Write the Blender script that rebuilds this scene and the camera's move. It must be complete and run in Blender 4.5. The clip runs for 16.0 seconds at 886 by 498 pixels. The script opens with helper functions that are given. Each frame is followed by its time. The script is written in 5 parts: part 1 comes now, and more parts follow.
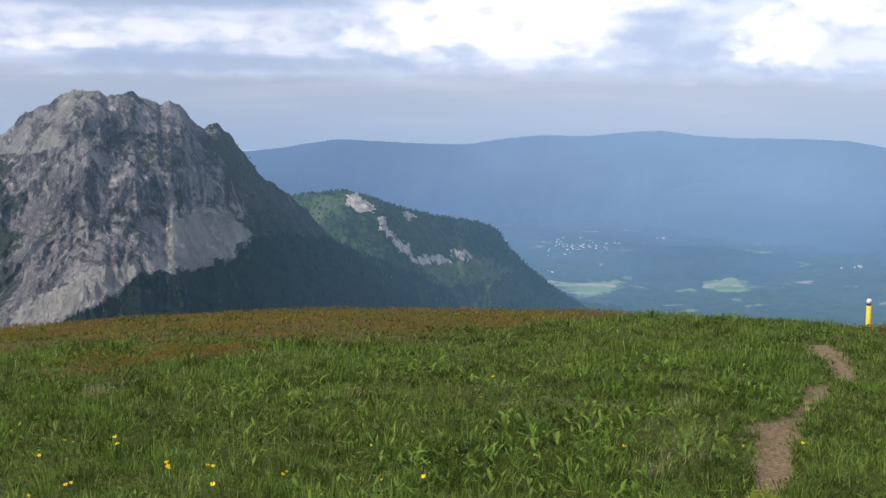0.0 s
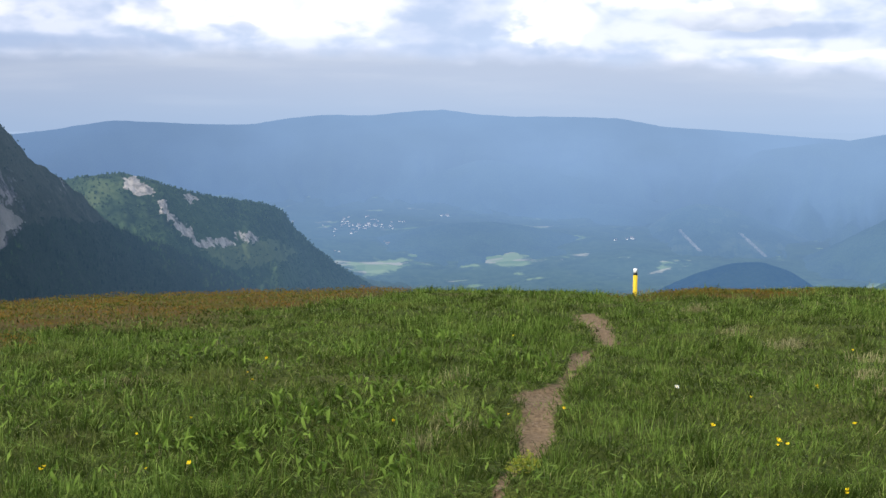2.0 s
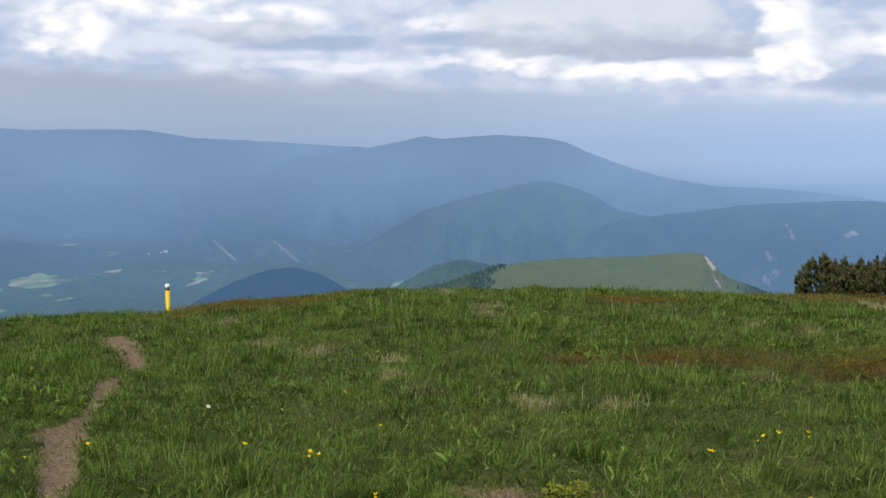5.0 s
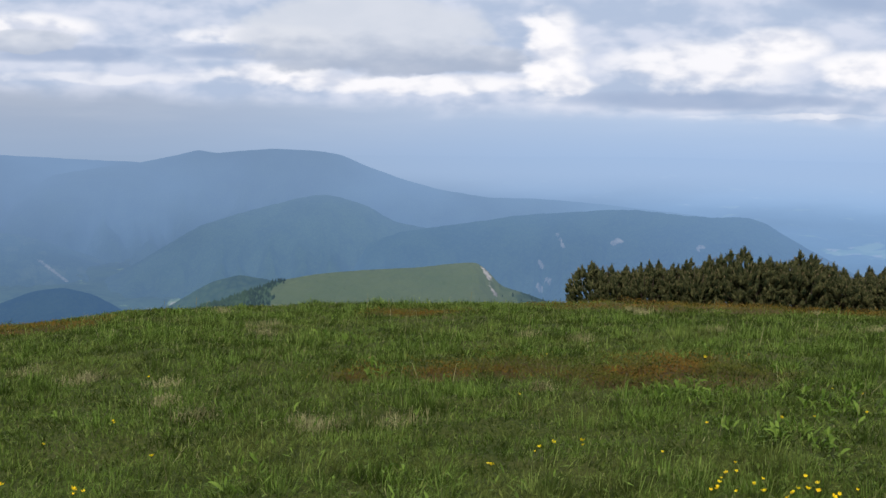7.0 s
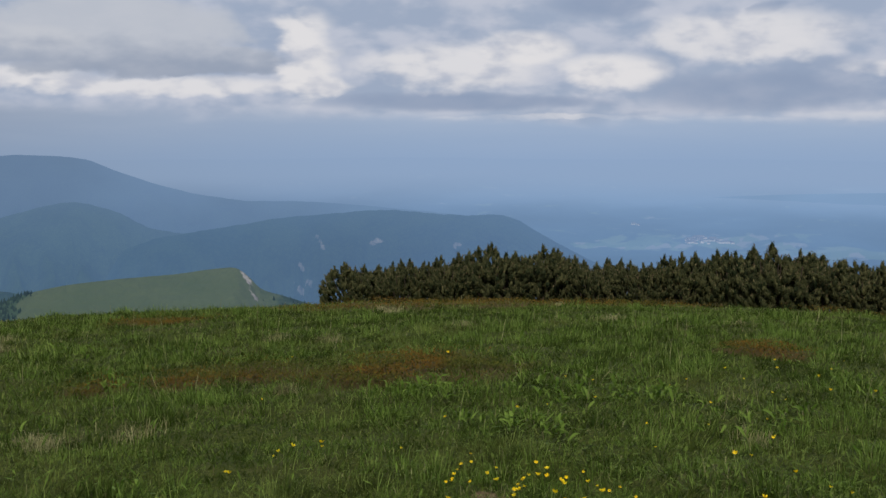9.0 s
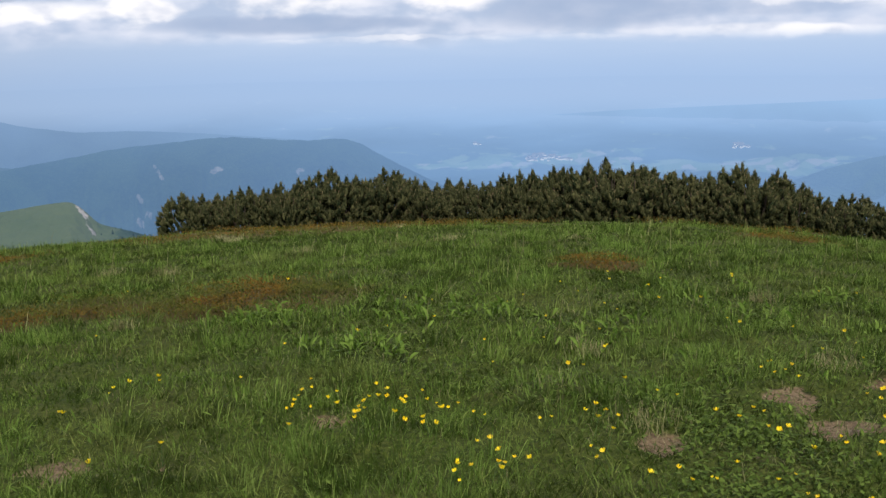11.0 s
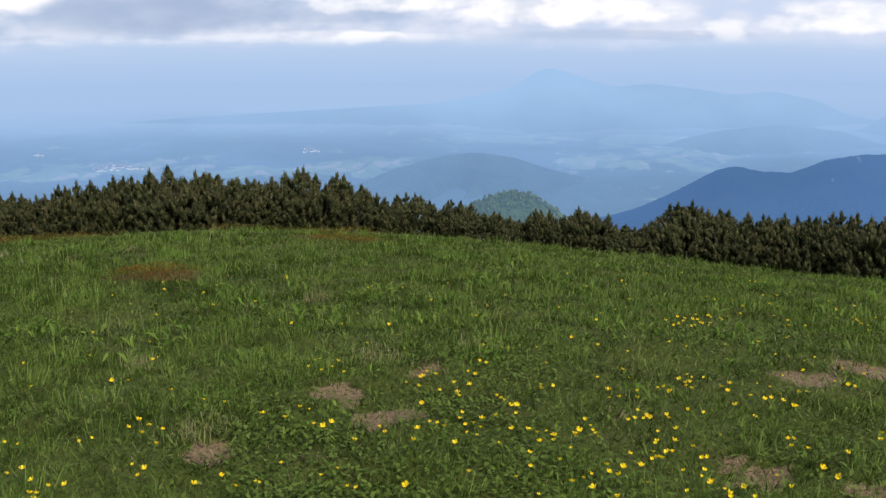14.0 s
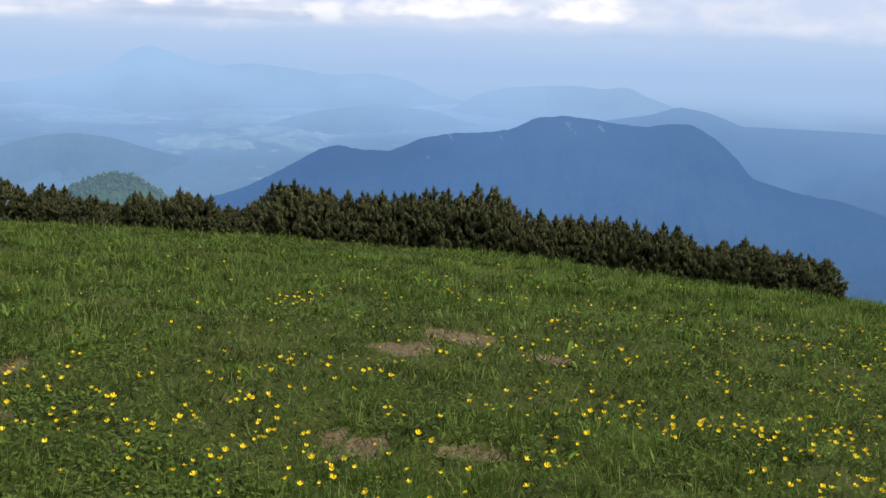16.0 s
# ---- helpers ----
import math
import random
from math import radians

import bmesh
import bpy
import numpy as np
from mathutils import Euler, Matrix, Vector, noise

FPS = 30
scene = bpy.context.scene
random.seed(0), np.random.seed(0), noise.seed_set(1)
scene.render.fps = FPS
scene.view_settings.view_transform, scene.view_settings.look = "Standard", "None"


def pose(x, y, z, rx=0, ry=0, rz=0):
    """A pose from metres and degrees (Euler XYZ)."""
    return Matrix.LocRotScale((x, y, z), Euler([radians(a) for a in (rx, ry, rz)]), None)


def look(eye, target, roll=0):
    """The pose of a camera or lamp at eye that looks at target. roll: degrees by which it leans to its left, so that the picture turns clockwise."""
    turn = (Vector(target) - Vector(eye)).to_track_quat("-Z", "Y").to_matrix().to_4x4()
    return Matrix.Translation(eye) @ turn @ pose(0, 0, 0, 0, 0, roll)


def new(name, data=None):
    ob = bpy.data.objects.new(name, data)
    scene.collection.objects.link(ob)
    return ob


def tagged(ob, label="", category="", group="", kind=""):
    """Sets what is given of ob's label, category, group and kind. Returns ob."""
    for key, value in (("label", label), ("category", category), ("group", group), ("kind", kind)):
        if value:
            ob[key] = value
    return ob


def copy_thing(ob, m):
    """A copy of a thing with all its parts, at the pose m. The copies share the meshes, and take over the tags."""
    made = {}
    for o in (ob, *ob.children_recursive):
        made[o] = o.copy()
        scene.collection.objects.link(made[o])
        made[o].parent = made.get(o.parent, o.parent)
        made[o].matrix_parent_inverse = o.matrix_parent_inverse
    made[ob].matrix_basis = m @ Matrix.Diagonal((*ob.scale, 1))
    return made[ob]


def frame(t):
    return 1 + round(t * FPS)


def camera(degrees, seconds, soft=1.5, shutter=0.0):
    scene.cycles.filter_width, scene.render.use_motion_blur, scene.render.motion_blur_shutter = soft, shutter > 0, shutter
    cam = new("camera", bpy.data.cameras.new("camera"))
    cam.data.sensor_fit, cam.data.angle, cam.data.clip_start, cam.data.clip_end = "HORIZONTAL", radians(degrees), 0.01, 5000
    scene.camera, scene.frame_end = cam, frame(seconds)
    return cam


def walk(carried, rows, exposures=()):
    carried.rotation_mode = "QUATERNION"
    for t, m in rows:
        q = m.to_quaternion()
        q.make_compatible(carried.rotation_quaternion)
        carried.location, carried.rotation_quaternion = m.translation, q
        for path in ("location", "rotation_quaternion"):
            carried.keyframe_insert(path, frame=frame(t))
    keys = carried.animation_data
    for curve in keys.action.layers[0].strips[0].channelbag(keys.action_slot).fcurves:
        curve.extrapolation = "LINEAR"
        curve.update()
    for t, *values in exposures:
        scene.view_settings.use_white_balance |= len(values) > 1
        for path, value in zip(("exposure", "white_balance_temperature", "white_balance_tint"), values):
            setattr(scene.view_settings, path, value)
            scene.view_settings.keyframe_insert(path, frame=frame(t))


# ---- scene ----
# ---- camera and its walk ----
cam = camera(41.8, 16.0, soft=1.5)
PATH = (  # seconds, x, y, z, heading from north to east, tilt, roll
    (0.0, -0.378, -0.024, 1.599, 0.00, -7.66, 0.14),
    (0.5, -0.366, -0.022, 1.601, 1.38, -7.88, 0.38),
    (1.0, -0.356, -0.033, 1.593, 4.40, -8.21, 0.09),
    (1.5, -0.337, -0.035, 1.589, 7.64, -9.03, -0.15),
    (2.0, -0.274, -0.032, 1.592, 10.64, -8.63, 0.14),
    (2.5, -0.233, -0.037, 1.591, 13.00, -8.80, -0.01),
    (3.0, -0.199, -0.016, 1.594, 18.72, -9.00, -0.06),
    (3.5, -0.195, 0.011, 1.598, 24.23, -8.24, -0.07),
    (4.0, -0.189, 0.046, 1.600, 28.45, -8.02, 0.32),
    (4.2, -0.187, 0.052, 1.600, 29.60, -7.83, 0.43),
    (6.3, -0.072, 0.170, 1.606, 40.80, -8.86, -0.38),
    (6.5, -0.071, 0.171, 1.606, 42.11, -8.57, -0.21),
    (7.0, -0.064, 0.164, 1.609, 44.51, -7.35, 0.35),
    (7.5, -0.059, 0.144, 1.607, 49.85, -7.06, -0.18),
    (8.0, -0.020, 0.113, 1.606, 52.12, -6.06, 0.59),
    (8.5, 0.043, 0.097, 1.608, 54.17, -5.47, 0.68),
    (9.0, 0.042, 0.074, 1.605, 56.41, -7.23, 0.01),
    (9.2, 0.041, 0.067, 1.604, 57.26, -7.85, -0.19),
    (11.3, 0.075, 0.015, 1.604, 64.92, -10.93, -1.20),
    (11.5, 0.075, 0.003, 1.601, 65.42, -10.69, -1.27),
    (12.0, 0.096, -0.063, 1.592, 67.09, -10.21, -0.71),
    (12.5, 0.129, -0.102, 1.597, 69.42, -10.38, -0.53),
    (13.0, 0.153, -0.127, 1.600, 75.56, -9.41, -0.21),
    (13.5, 0.158, -0.133, 1.599, 82.37, -9.77, 0.26),
    (14.0, 0.160, -0.133, 1.594, 85.11, -10.99, -0.28),
    (14.5, 0.168, -0.154, 1.594, 91.28, -10.98, 0.29),
    (15.0, 0.184, -0.170, 1.594, 96.49, -11.26, 1.30),
    (15.5, 0.201, -0.176, 1.594, 99.84, -10.97, 1.58),
    (16.0, 0.202, -0.188, 1.588, 104.69, -11.78, 1.57),
)
walk(cam, [(t, pose(x, y, z, 90 + tilt, 0, -head) @ pose(0, 0, 0, 0, 0, roll)) for t, x, y, z, head, tilt, roll in PATH],
     exposures=((0.0, 0.25), (2.5, 0.36), (3.0, 0.38), (3.5, 0.22), (4.2, 0.0), (6.5, -0.06), (7.5, -0.2), (8.3, -0.42), (9.2, -0.57), (11.3, 0.04), (12.5, 0.08), (13.0, -0.04), (14.0, 0.0), (16.0, 0.02)))

# ---- world and sun ----
SUN_HEADING, SUN_HEIGHT = -122.0, 44.0


class Tree:
    """A node tree with short calls to add and join nodes."""

    def __init__(self, tree):
        self.tree = tree
        tree.nodes.clear()

    def add(self, kind, ins=(), operation=None, clamp=False):
        node = self.tree.nodes.new(kind)
        if operation:
            node.operation = operation
        if clamp:
            node.use_clamp = True
        for key, value in dict(ins).items():
            self.put(node.inputs[key], value)
        return node

    def put(self, socket, value):
        if isinstance(value, bpy.types.NodeSocket):
            self.tree.links.new(value, socket)
        elif isinstance(value, bpy.types.Node):
            self.tree.links.new(value.outputs[0], socket)
        else:
            if socket.type == "RGBA" and len(value) == 3:
                value = (*value, 1.0)
            socket.default_value = value

    def math(self, op, a, b=0.0, c=0.0, clamp=False):
        return self.add("ShaderNodeMath", {0: a, 1: b, 2: c}, operation=op, clamp=clamp).outputs[0]

    def ramp(self, value, low, high, a=0.0, b=1.0):
        node = self.add("ShaderNodeMapRange", {0: value, 1: low, 2: high, 3: a, 4: b})
        node.interpolation_type = "SMOOTHSTEP"
        return node.outputs[0]

    def mix(self, fac, a, b, blend="MIX"):
        node = self.add("ShaderNodeMix")
        node.data_type, node.blend_type = "RGBA", blend
        self.put(node.inputs[0], fac)
        self.put(node.inputs[6], a)
        self.put(node.inputs[7], b)
        return node.outputs[2]

    def noise(self, vector, scale, detail=4.0, rough=0.55, warp=0.0):
        return self.add("ShaderNodeTexNoise", {"Vector": vector, "Scale": scale, "Detail": detail, "Roughness": rough, "Distortion": warp}).outputs[0]

    def stretch(self, vector, x, y, z):
        return self.add("ShaderNodeVectorMath", {0: vector, 1: (x, y, z)}, operation="MULTIPLY").outputs[0]


# clouds: heading, height, half width and half height in degrees, and how strongly they show
GREY = ((-13, 4.8, 11, 0.9, 0.9), (-11, 1.35, 11, 0.45, 0.6), (10.5, 2.6, 3.0, 1.6, 0.4), (12, 0.9, 8, 0.45, 0.45), (26.3, 2.05, 3.4, 0.4, 0.8), (35, 2.1, 4.0, 0.3, 0.6),
        (57.5, 0.0, 7.0, 0.42, 0.8), (71.5, 0.45, 5.5, 0.9, 0.7), (64, 4.6, 2.6, 0.7, 0.7), (72, 4.4, 0.9, 0.35, 0.6), (74.2, 1.3, 3.0, 0.8, 0.45), (79.5, 0.4, 5.0, 0.35, 0.4), (94, -0.6, 7.0, 0.3, 0.4), (88, 1.6, 3.0, 0.6, 0.4))
WHITE = ((-14, 2.9, 7.5, 0.6, 0.4), (-17.5, 2.3, 3.4, 0.4, 0.6), (3.0, 3.5, 6.0, 1.8, 1.0), (6.5, 4.7, 5.0, 1.2, 1.0), (-3.0, 2.7, 2.2, 0.9, 0.5), (16.0, 2.5, 2.0, 1.5, 1.0), (20, 4.3, 4.0, 1.2, 0.9),
         (25.6, 3.2, 2.8, 0.65, 0.85), (36, 3.0, 4.0, 0.55, 0.85), (36.5, 1.2, 3.4, 0.5, 0.8), (28, 0.95, 6.0, 0.3, 0.4), (43, 0.75, 8.6, 0.5, 0.85), (49.8, 2.2, 1.7, 2.2, 0.95), (50.6, 0.7, 1.2, 0.6, 0.95))
WHITE_EAST = ((57, 1.7, 4.6, 1.2, 0.8), (60.5, 2.6, 2.4, 0.8, 0.9), (64.6, 1.4, 2.7, 1.0, 0.95), (71, 3.1, 5.0, 1.3, 0.75), (79, 1.55, 3.6, 0.5, 0.65), (80, -0.6, 6.5, 0.32, 0.5), (82, 0.95, 3.0, 0.45, 0.6),
              (81.8, -0.6, 1.9, 0.32, 0.6), (91, 0.65, 6.0, 0.8, 0.95), (84.5, 1.3, 4.0, 0.6, 0.8), (98.7, -0.3, 1.1, 0.8, 0.6), (104.8, 0.25, 4.3, 0.75, 0.8), (111, 0.2, 2.6, 0.75, 0.8), (61, -0.75, 6.0, 0.14, 0.5), (69.5, -0.75, 4.0, 0.14, 0.5))
# nearer banks with dark undersides and crisp edges
FRONT = ((40.5, 3.1, 6.4, 2.0), (45.2, 1.95, 3.5, 0.8), (24.3, 2.5, 3.2, 0.55))


def build_world():
    world = bpy.data.worlds.new("sky")
    scene.world = world
    world.use_nodes = True
    n = Tree(world.node_tree)
    way = n.add("ShaderNodeTexCoord").outputs["Generated"]
    axes = n.add("ShaderNodeSeparateXYZ", {0: way}).outputs
    sky = n.add("ShaderNodeTexSky")
    sky.sky_type, sky.sun_disc, sky.altitude = "NISHITA", False, 1600.0
    sky.sun_elevation, sky.sun_rotation = radians(SUN_HEIGHT), radians(SUN_HEADING)
    blue = n.mix(1.0, sky.outputs[0], (0.10, 0.10, 0.10), "MULTIPLY")
    east = n.ramp(axes[0], 0.40, 0.90)
    head = n.math("MULTIPLY", n.math("ARCTAN2", axes[0], axes[1]), 57.296)
    lift = n.math("MULTIPLY", n.math("ARCSINE", axes[2]), 57.296)

    def plane(x, y, seed, detail, rough):
        place = n.add("ShaderNodeCombineXYZ", {0: n.math("MULTIPLY", head, x), 1: n.math("MULTIPLY", lift, y), 2: seed}).outputs[0]
        return n.math("SUBTRACT", n.noise(place, 1.0, detail, rough, 0.1), 0.5)

    def total(a, b, share):
        return n.math("ADD", a, n.math("MULTIPLY", b, share))

    soft, billow, crumb = plane(0.16, 0.34, 3.0, 4.0, 0.5), plane(0.42, 0.85, 7.0, 3.0, 0.5), plane(0.60, 1.15, 11.0, 5.0, 0.46)
    drawn_head, drawn_lift = total(total(head, billow, 3.0), crumb, 1.2), total(total(lift, soft, 0.8), crumb, 0.55)
    flat_head, flat_lift = total(head, billow, 4.0), total(lift, soft, 0.9)

    def puff(a, e, w, h, across, up, low, high, frill):
        x, y = n.math("DIVIDE", n.math("SUBTRACT", across, a), w), n.math("DIVIDE", n.math("SUBTRACT", up, e), h)
        body = n.math("SUBTRACT", 1.0, n.math("ADD", n.math("MULTIPLY", x, x), n.math("MULTIPLY", y, y)))
        return n.ramp(total(body, crumb, frill), low, high)

    # haze towards the horizon
    streaks = n.noise(n.stretch(way, 1.0, 1.0, 9.0), 5.0, 6.0, 0.52, 0.1)
    veil = n.mix(n.ramp(streaks, 0.40, 0.75), n.mix(east, (0.42, 0.49, 0.63), (0.55, 0.67, 0.87)), n.mix(east, (0.50, 0.56, 0.68), (0.63, 0.73, 0.91)))
    low = n.mix(n.ramp(lift, -3.2, 0.6), n.mix(east, (0.34, 0.45, 0.63), (0.40, 0.56, 0.83)), veil)
    # the broken overcast over it
    line = total(n.ramp(head, -5.0, 65.0, 0.85, -1.1), soft, 1.4)
    level = total(n.math("SUBTRACT", lift, line), billow, 0.5)
    bank = n.mix(n.ramp(total(total(soft, billow, 1.0), crumb, 0.5), -0.24, 0.22), n.mix(n.ramp(head, 72.0, 98.0), (0.49, 0.59, 0.78), (0.61, 0.70, 0.90)), (0.74, 0.79, 0.93))
    bank = n.mix(n.ramp(lift, 6.0, 25.0, 0.0, 0.35), bank, blue)
    for a, e, w, h, share in GREY:
        bank = n.mix(n.math("MULTIPLY", puff(a, e, w, h, flat_head, flat_lift, -0.5, 0.8, 0.8), share), bank, (0.38, 0.48, 0.68))
    glow = n.mix(n.ramp(total(billow, crumb, 0.9), -0.26, 0.10), (0.78, 0.81, 0.92), (1.10, 1.08, 1.10))
    for a, e, w, h, share in WHITE + WHITE_EAST:
        bank = n.mix(n.math("MULTIPLY", puff(a, e, w, h, drawn_head, drawn_lift, -0.35, 0.75, 1.0), share), bank, glow)
    nearer = 0.0
    for a, e, w, h in FRONT:
        nearer = n.math("MAXIMUM", nearer, puff(a, e, w, h, drawn_head, total(lift, crumb, 0.6), -0.15, 0.35, 1.0))
    under = n.ramp(total(total(lift, crumb, 1.6), billow, 1.6), 1.3, 3.4)
    bank = n.mix(n.math("MULTIPLY", nearer, 0.85), bank, n.mix(under, (0.44, 0.51, 0.65), (0.74, 0.78, 0.87)))
    colour = n.mix(n.ramp(level, -0.25, 0.7), low, bank)
    colour = n.mix(n.ramp(head, 12.0, -14.0, 0.0, 0.6), colour, n.mix(1.0, colour, (0.76, 0.78, 0.82), "MULTIPLY"))
    back = n.add("ShaderNodeBackground", {"Color": colour, "Strength": 1.0})
    n.put(n.add("ShaderNodeOutputWorld").inputs[0], back)


build_world()
sun = new("sun", bpy.data.lights.new("sun", "SUN"))
sun.data.energy, sun.data.angle, sun.data.color = 3.3, radians(3), (1.0, 0.95, 0.87)
sun.matrix_world = look((0, 0, 0), (-math.sin(radians(SUN_HEADING)) * math.cos(radians(SUN_HEIGHT)), -math.cos(radians(SUN_HEADING)) * math.cos(radians(SUN_HEIGHT)), -math.sin(radians(SUN_HEIGHT))))


# ---- materials ----
def material(name, build, air=0.0, leaf=0.0, murk=0.0, clear=0.0, rim=0.0):
    """A node material. build(n, position) gives colour, roughness and height for relief (or None) and its strength.
    air: how far one sees; paints haze on the far backdrop as emission that grows with distance. murk: share of a darker
    haze tint. leaf: the share of light that passes through."""
    mat = bpy.data.materials.new(name)
    mat.use_nodes = True
    n = Tree(mat.node_tree)
    position = n.add("ShaderNodeNewGeometry").outputs["Position"]
    colour, rough, height, strength, size = build(n, position)
    shader = n.add("ShaderNodeBsdfPrincipled", {"Base Color": colour, "Roughness": rough, "Specular IOR Level": 0.03 if leaf else 0.2})
    if height is not None:
        n.put(shader.inputs["Normal"], n.add("ShaderNodeBump", {"Height": height, "Strength": strength, "Distance": size}))
    out = shader.outputs[0]
    if leaf:
        thin = n.add("ShaderNodeBsdfTranslucent", {"Color": colour})
        out = n.add("ShaderNodeMixShader", {0: leaf, 1: out, 2: thin.outputs[0]}).outputs[0]
    # painted haze: far surfaces blend into a blue emission by distance
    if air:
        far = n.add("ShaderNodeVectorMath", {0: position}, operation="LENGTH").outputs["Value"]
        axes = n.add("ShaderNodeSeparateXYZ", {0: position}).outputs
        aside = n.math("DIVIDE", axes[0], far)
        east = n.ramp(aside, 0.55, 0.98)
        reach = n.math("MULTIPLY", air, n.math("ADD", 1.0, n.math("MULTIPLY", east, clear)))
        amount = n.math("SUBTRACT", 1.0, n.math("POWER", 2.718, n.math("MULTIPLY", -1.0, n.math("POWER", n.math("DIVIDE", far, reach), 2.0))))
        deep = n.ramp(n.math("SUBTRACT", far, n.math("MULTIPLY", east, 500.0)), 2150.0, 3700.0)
        near_tint = n.mix(murk, n.mix(east, HAZE_GLOW[0], HAZE_GLOW[1]), n.mix(east, (0.056, 0.128, 0.270), (0.068, 0.168, 0.400)))
        tint = n.mix(deep, near_tint, n.mix(east, HAZE_GLOW[2], HAZE_GLOW[3]))
        # painted glow: brighter towards the horizon, darkened in the north-west for cloud shade
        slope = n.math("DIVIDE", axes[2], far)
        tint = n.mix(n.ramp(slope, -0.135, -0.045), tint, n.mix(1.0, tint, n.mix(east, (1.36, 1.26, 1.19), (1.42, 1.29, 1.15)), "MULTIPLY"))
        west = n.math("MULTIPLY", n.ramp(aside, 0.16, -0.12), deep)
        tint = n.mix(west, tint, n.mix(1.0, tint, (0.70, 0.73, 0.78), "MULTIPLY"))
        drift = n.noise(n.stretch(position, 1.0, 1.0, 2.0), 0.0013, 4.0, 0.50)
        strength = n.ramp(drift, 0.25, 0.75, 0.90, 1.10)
        # paints the ground's outer edge with a glow matching the horizon sky
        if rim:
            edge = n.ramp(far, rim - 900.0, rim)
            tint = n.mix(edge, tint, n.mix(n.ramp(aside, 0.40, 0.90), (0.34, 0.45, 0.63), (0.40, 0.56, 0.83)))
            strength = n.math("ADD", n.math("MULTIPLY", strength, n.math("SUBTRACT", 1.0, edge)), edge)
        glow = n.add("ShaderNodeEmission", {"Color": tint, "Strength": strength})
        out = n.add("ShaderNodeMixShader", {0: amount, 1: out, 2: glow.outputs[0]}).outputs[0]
    n.put(n.add("ShaderNodeOutputMaterial").inputs[0], out)
    return mat


# haze colours put into the glow: near north, near east, far north, far east
HAZE_GLOW = ((0.116, 0.222, 0.365), (0.200, 0.355, 0.620), (0.158, 0.268, 0.458), (0.252, 0.428, 0.735))


def cover(n):
    layer = n.add("ShaderNodeVertexColor")
    layer.layer_name = "cover"
    return n.add("ShaderNodeSeparateColor", {0: layer.outputs[0]}).outputs


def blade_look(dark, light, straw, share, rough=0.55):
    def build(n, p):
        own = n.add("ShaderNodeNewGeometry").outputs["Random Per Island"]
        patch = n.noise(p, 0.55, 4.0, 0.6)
        # clump tones: mixed greens, plus shading of mounds and tufts put into the colour
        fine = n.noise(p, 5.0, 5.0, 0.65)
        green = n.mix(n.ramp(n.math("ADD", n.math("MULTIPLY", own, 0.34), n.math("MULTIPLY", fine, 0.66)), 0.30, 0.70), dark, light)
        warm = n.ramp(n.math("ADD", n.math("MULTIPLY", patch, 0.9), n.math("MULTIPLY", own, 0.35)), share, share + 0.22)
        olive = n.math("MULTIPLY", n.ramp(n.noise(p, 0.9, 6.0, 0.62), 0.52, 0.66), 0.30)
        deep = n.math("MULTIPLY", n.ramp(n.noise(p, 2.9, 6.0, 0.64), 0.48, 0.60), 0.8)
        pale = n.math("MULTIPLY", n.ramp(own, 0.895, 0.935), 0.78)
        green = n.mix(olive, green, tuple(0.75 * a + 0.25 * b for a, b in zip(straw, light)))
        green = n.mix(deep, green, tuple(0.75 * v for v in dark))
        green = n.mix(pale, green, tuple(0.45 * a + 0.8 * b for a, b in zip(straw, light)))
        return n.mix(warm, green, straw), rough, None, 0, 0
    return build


def ground_look(n, p):
    c = cover(n)
    fine, coarse = n.noise(p, 38.0, 6.0, 0.7), n.noise(p, 1.3, 4.0, 0.6)
    turf = n.mix(n.ramp(fine, 0.3, 0.7), (0.020, 0.030, 0.004), (0.100, 0.120, 0.018))
    turf = n.mix(n.math("MULTIPLY", n.ramp(coarse, 0.50, 0.78), 0.6), turf, (0.095, 0.085, 0.028))
    soil = n.mix(n.ramp(fine, 0.3, 0.72), (0.092, 0.060, 0.033), (0.300, 0.207, 0.116))
    soil = n.mix(n.ramp(n.noise(p, 60.0, 3.0, 0.7), 0.60, 0.72), soil, (0.38, 0.31, 0.23))
    edge = n.ramp(n.math("ADD", c[0], n.math("MULTIPLY", n.math("SUBTRACT", n.noise(p, 9.0, 5.0, 0.7), 0.5), 0.9)), 0.35, 0.62)
    colour = n.mix(n.math("MULTIPLY", c[1], 0.8), turf, (0.110, 0.064, 0.020))
    colour = n.mix(edge, colour, soil)
    # the valley: woods, meadows and ploughed strips
    woods = n.mix(n.ramp(n.noise(p, 0.012, 6.0, 0.6), 0.35, 0.65), (0.016, 0.034, 0.016), (0.050, 0.085, 0.030))
    woods = n.mix(n.ramp(n.noise(p, 0.05, 5.0, 0.7), 0.40, 0.66), woods, (0.075, 0.115, 0.050))
    strips = n.add("ShaderNodeTexVoronoi", {"Vector": n.stretch(p, 1.0, 1.7, 0.0), "Scale": 0.017, "Randomness": 1.0})
    open_land = n.mix(n.add("ShaderNodeSeparateColor", {0: strips.outputs["Color"]}).outputs[0], (0.20, 0.31, 0.08), (0.42, 0.52, 0.20))
    open_land = n.mix(n.ramp(n.add("ShaderNodeSeparateColor", {0: strips.outputs["Color"]}).outputs[1], 0.76, 0.80), open_land, (0.66, 0.58, 0.42))
    where = n.math("ADD", n.math("MULTIPLY", c[2], 0.33), n.math("MULTIPLY", n.noise(p, 0.009, 6.0, 0.60, 0.5), 1.35))
    valley = n.mix(n.ramp(where, 0.82, 0.92), woods, open_land)
    far = n.add("ShaderNodeVectorMath", {0: p}, operation="LENGTH").outputs["Value"]
    return n.mix(n.ramp(far, 60.0, 200.0), colour, valley), 0.95, fine, 0.5, 0.03


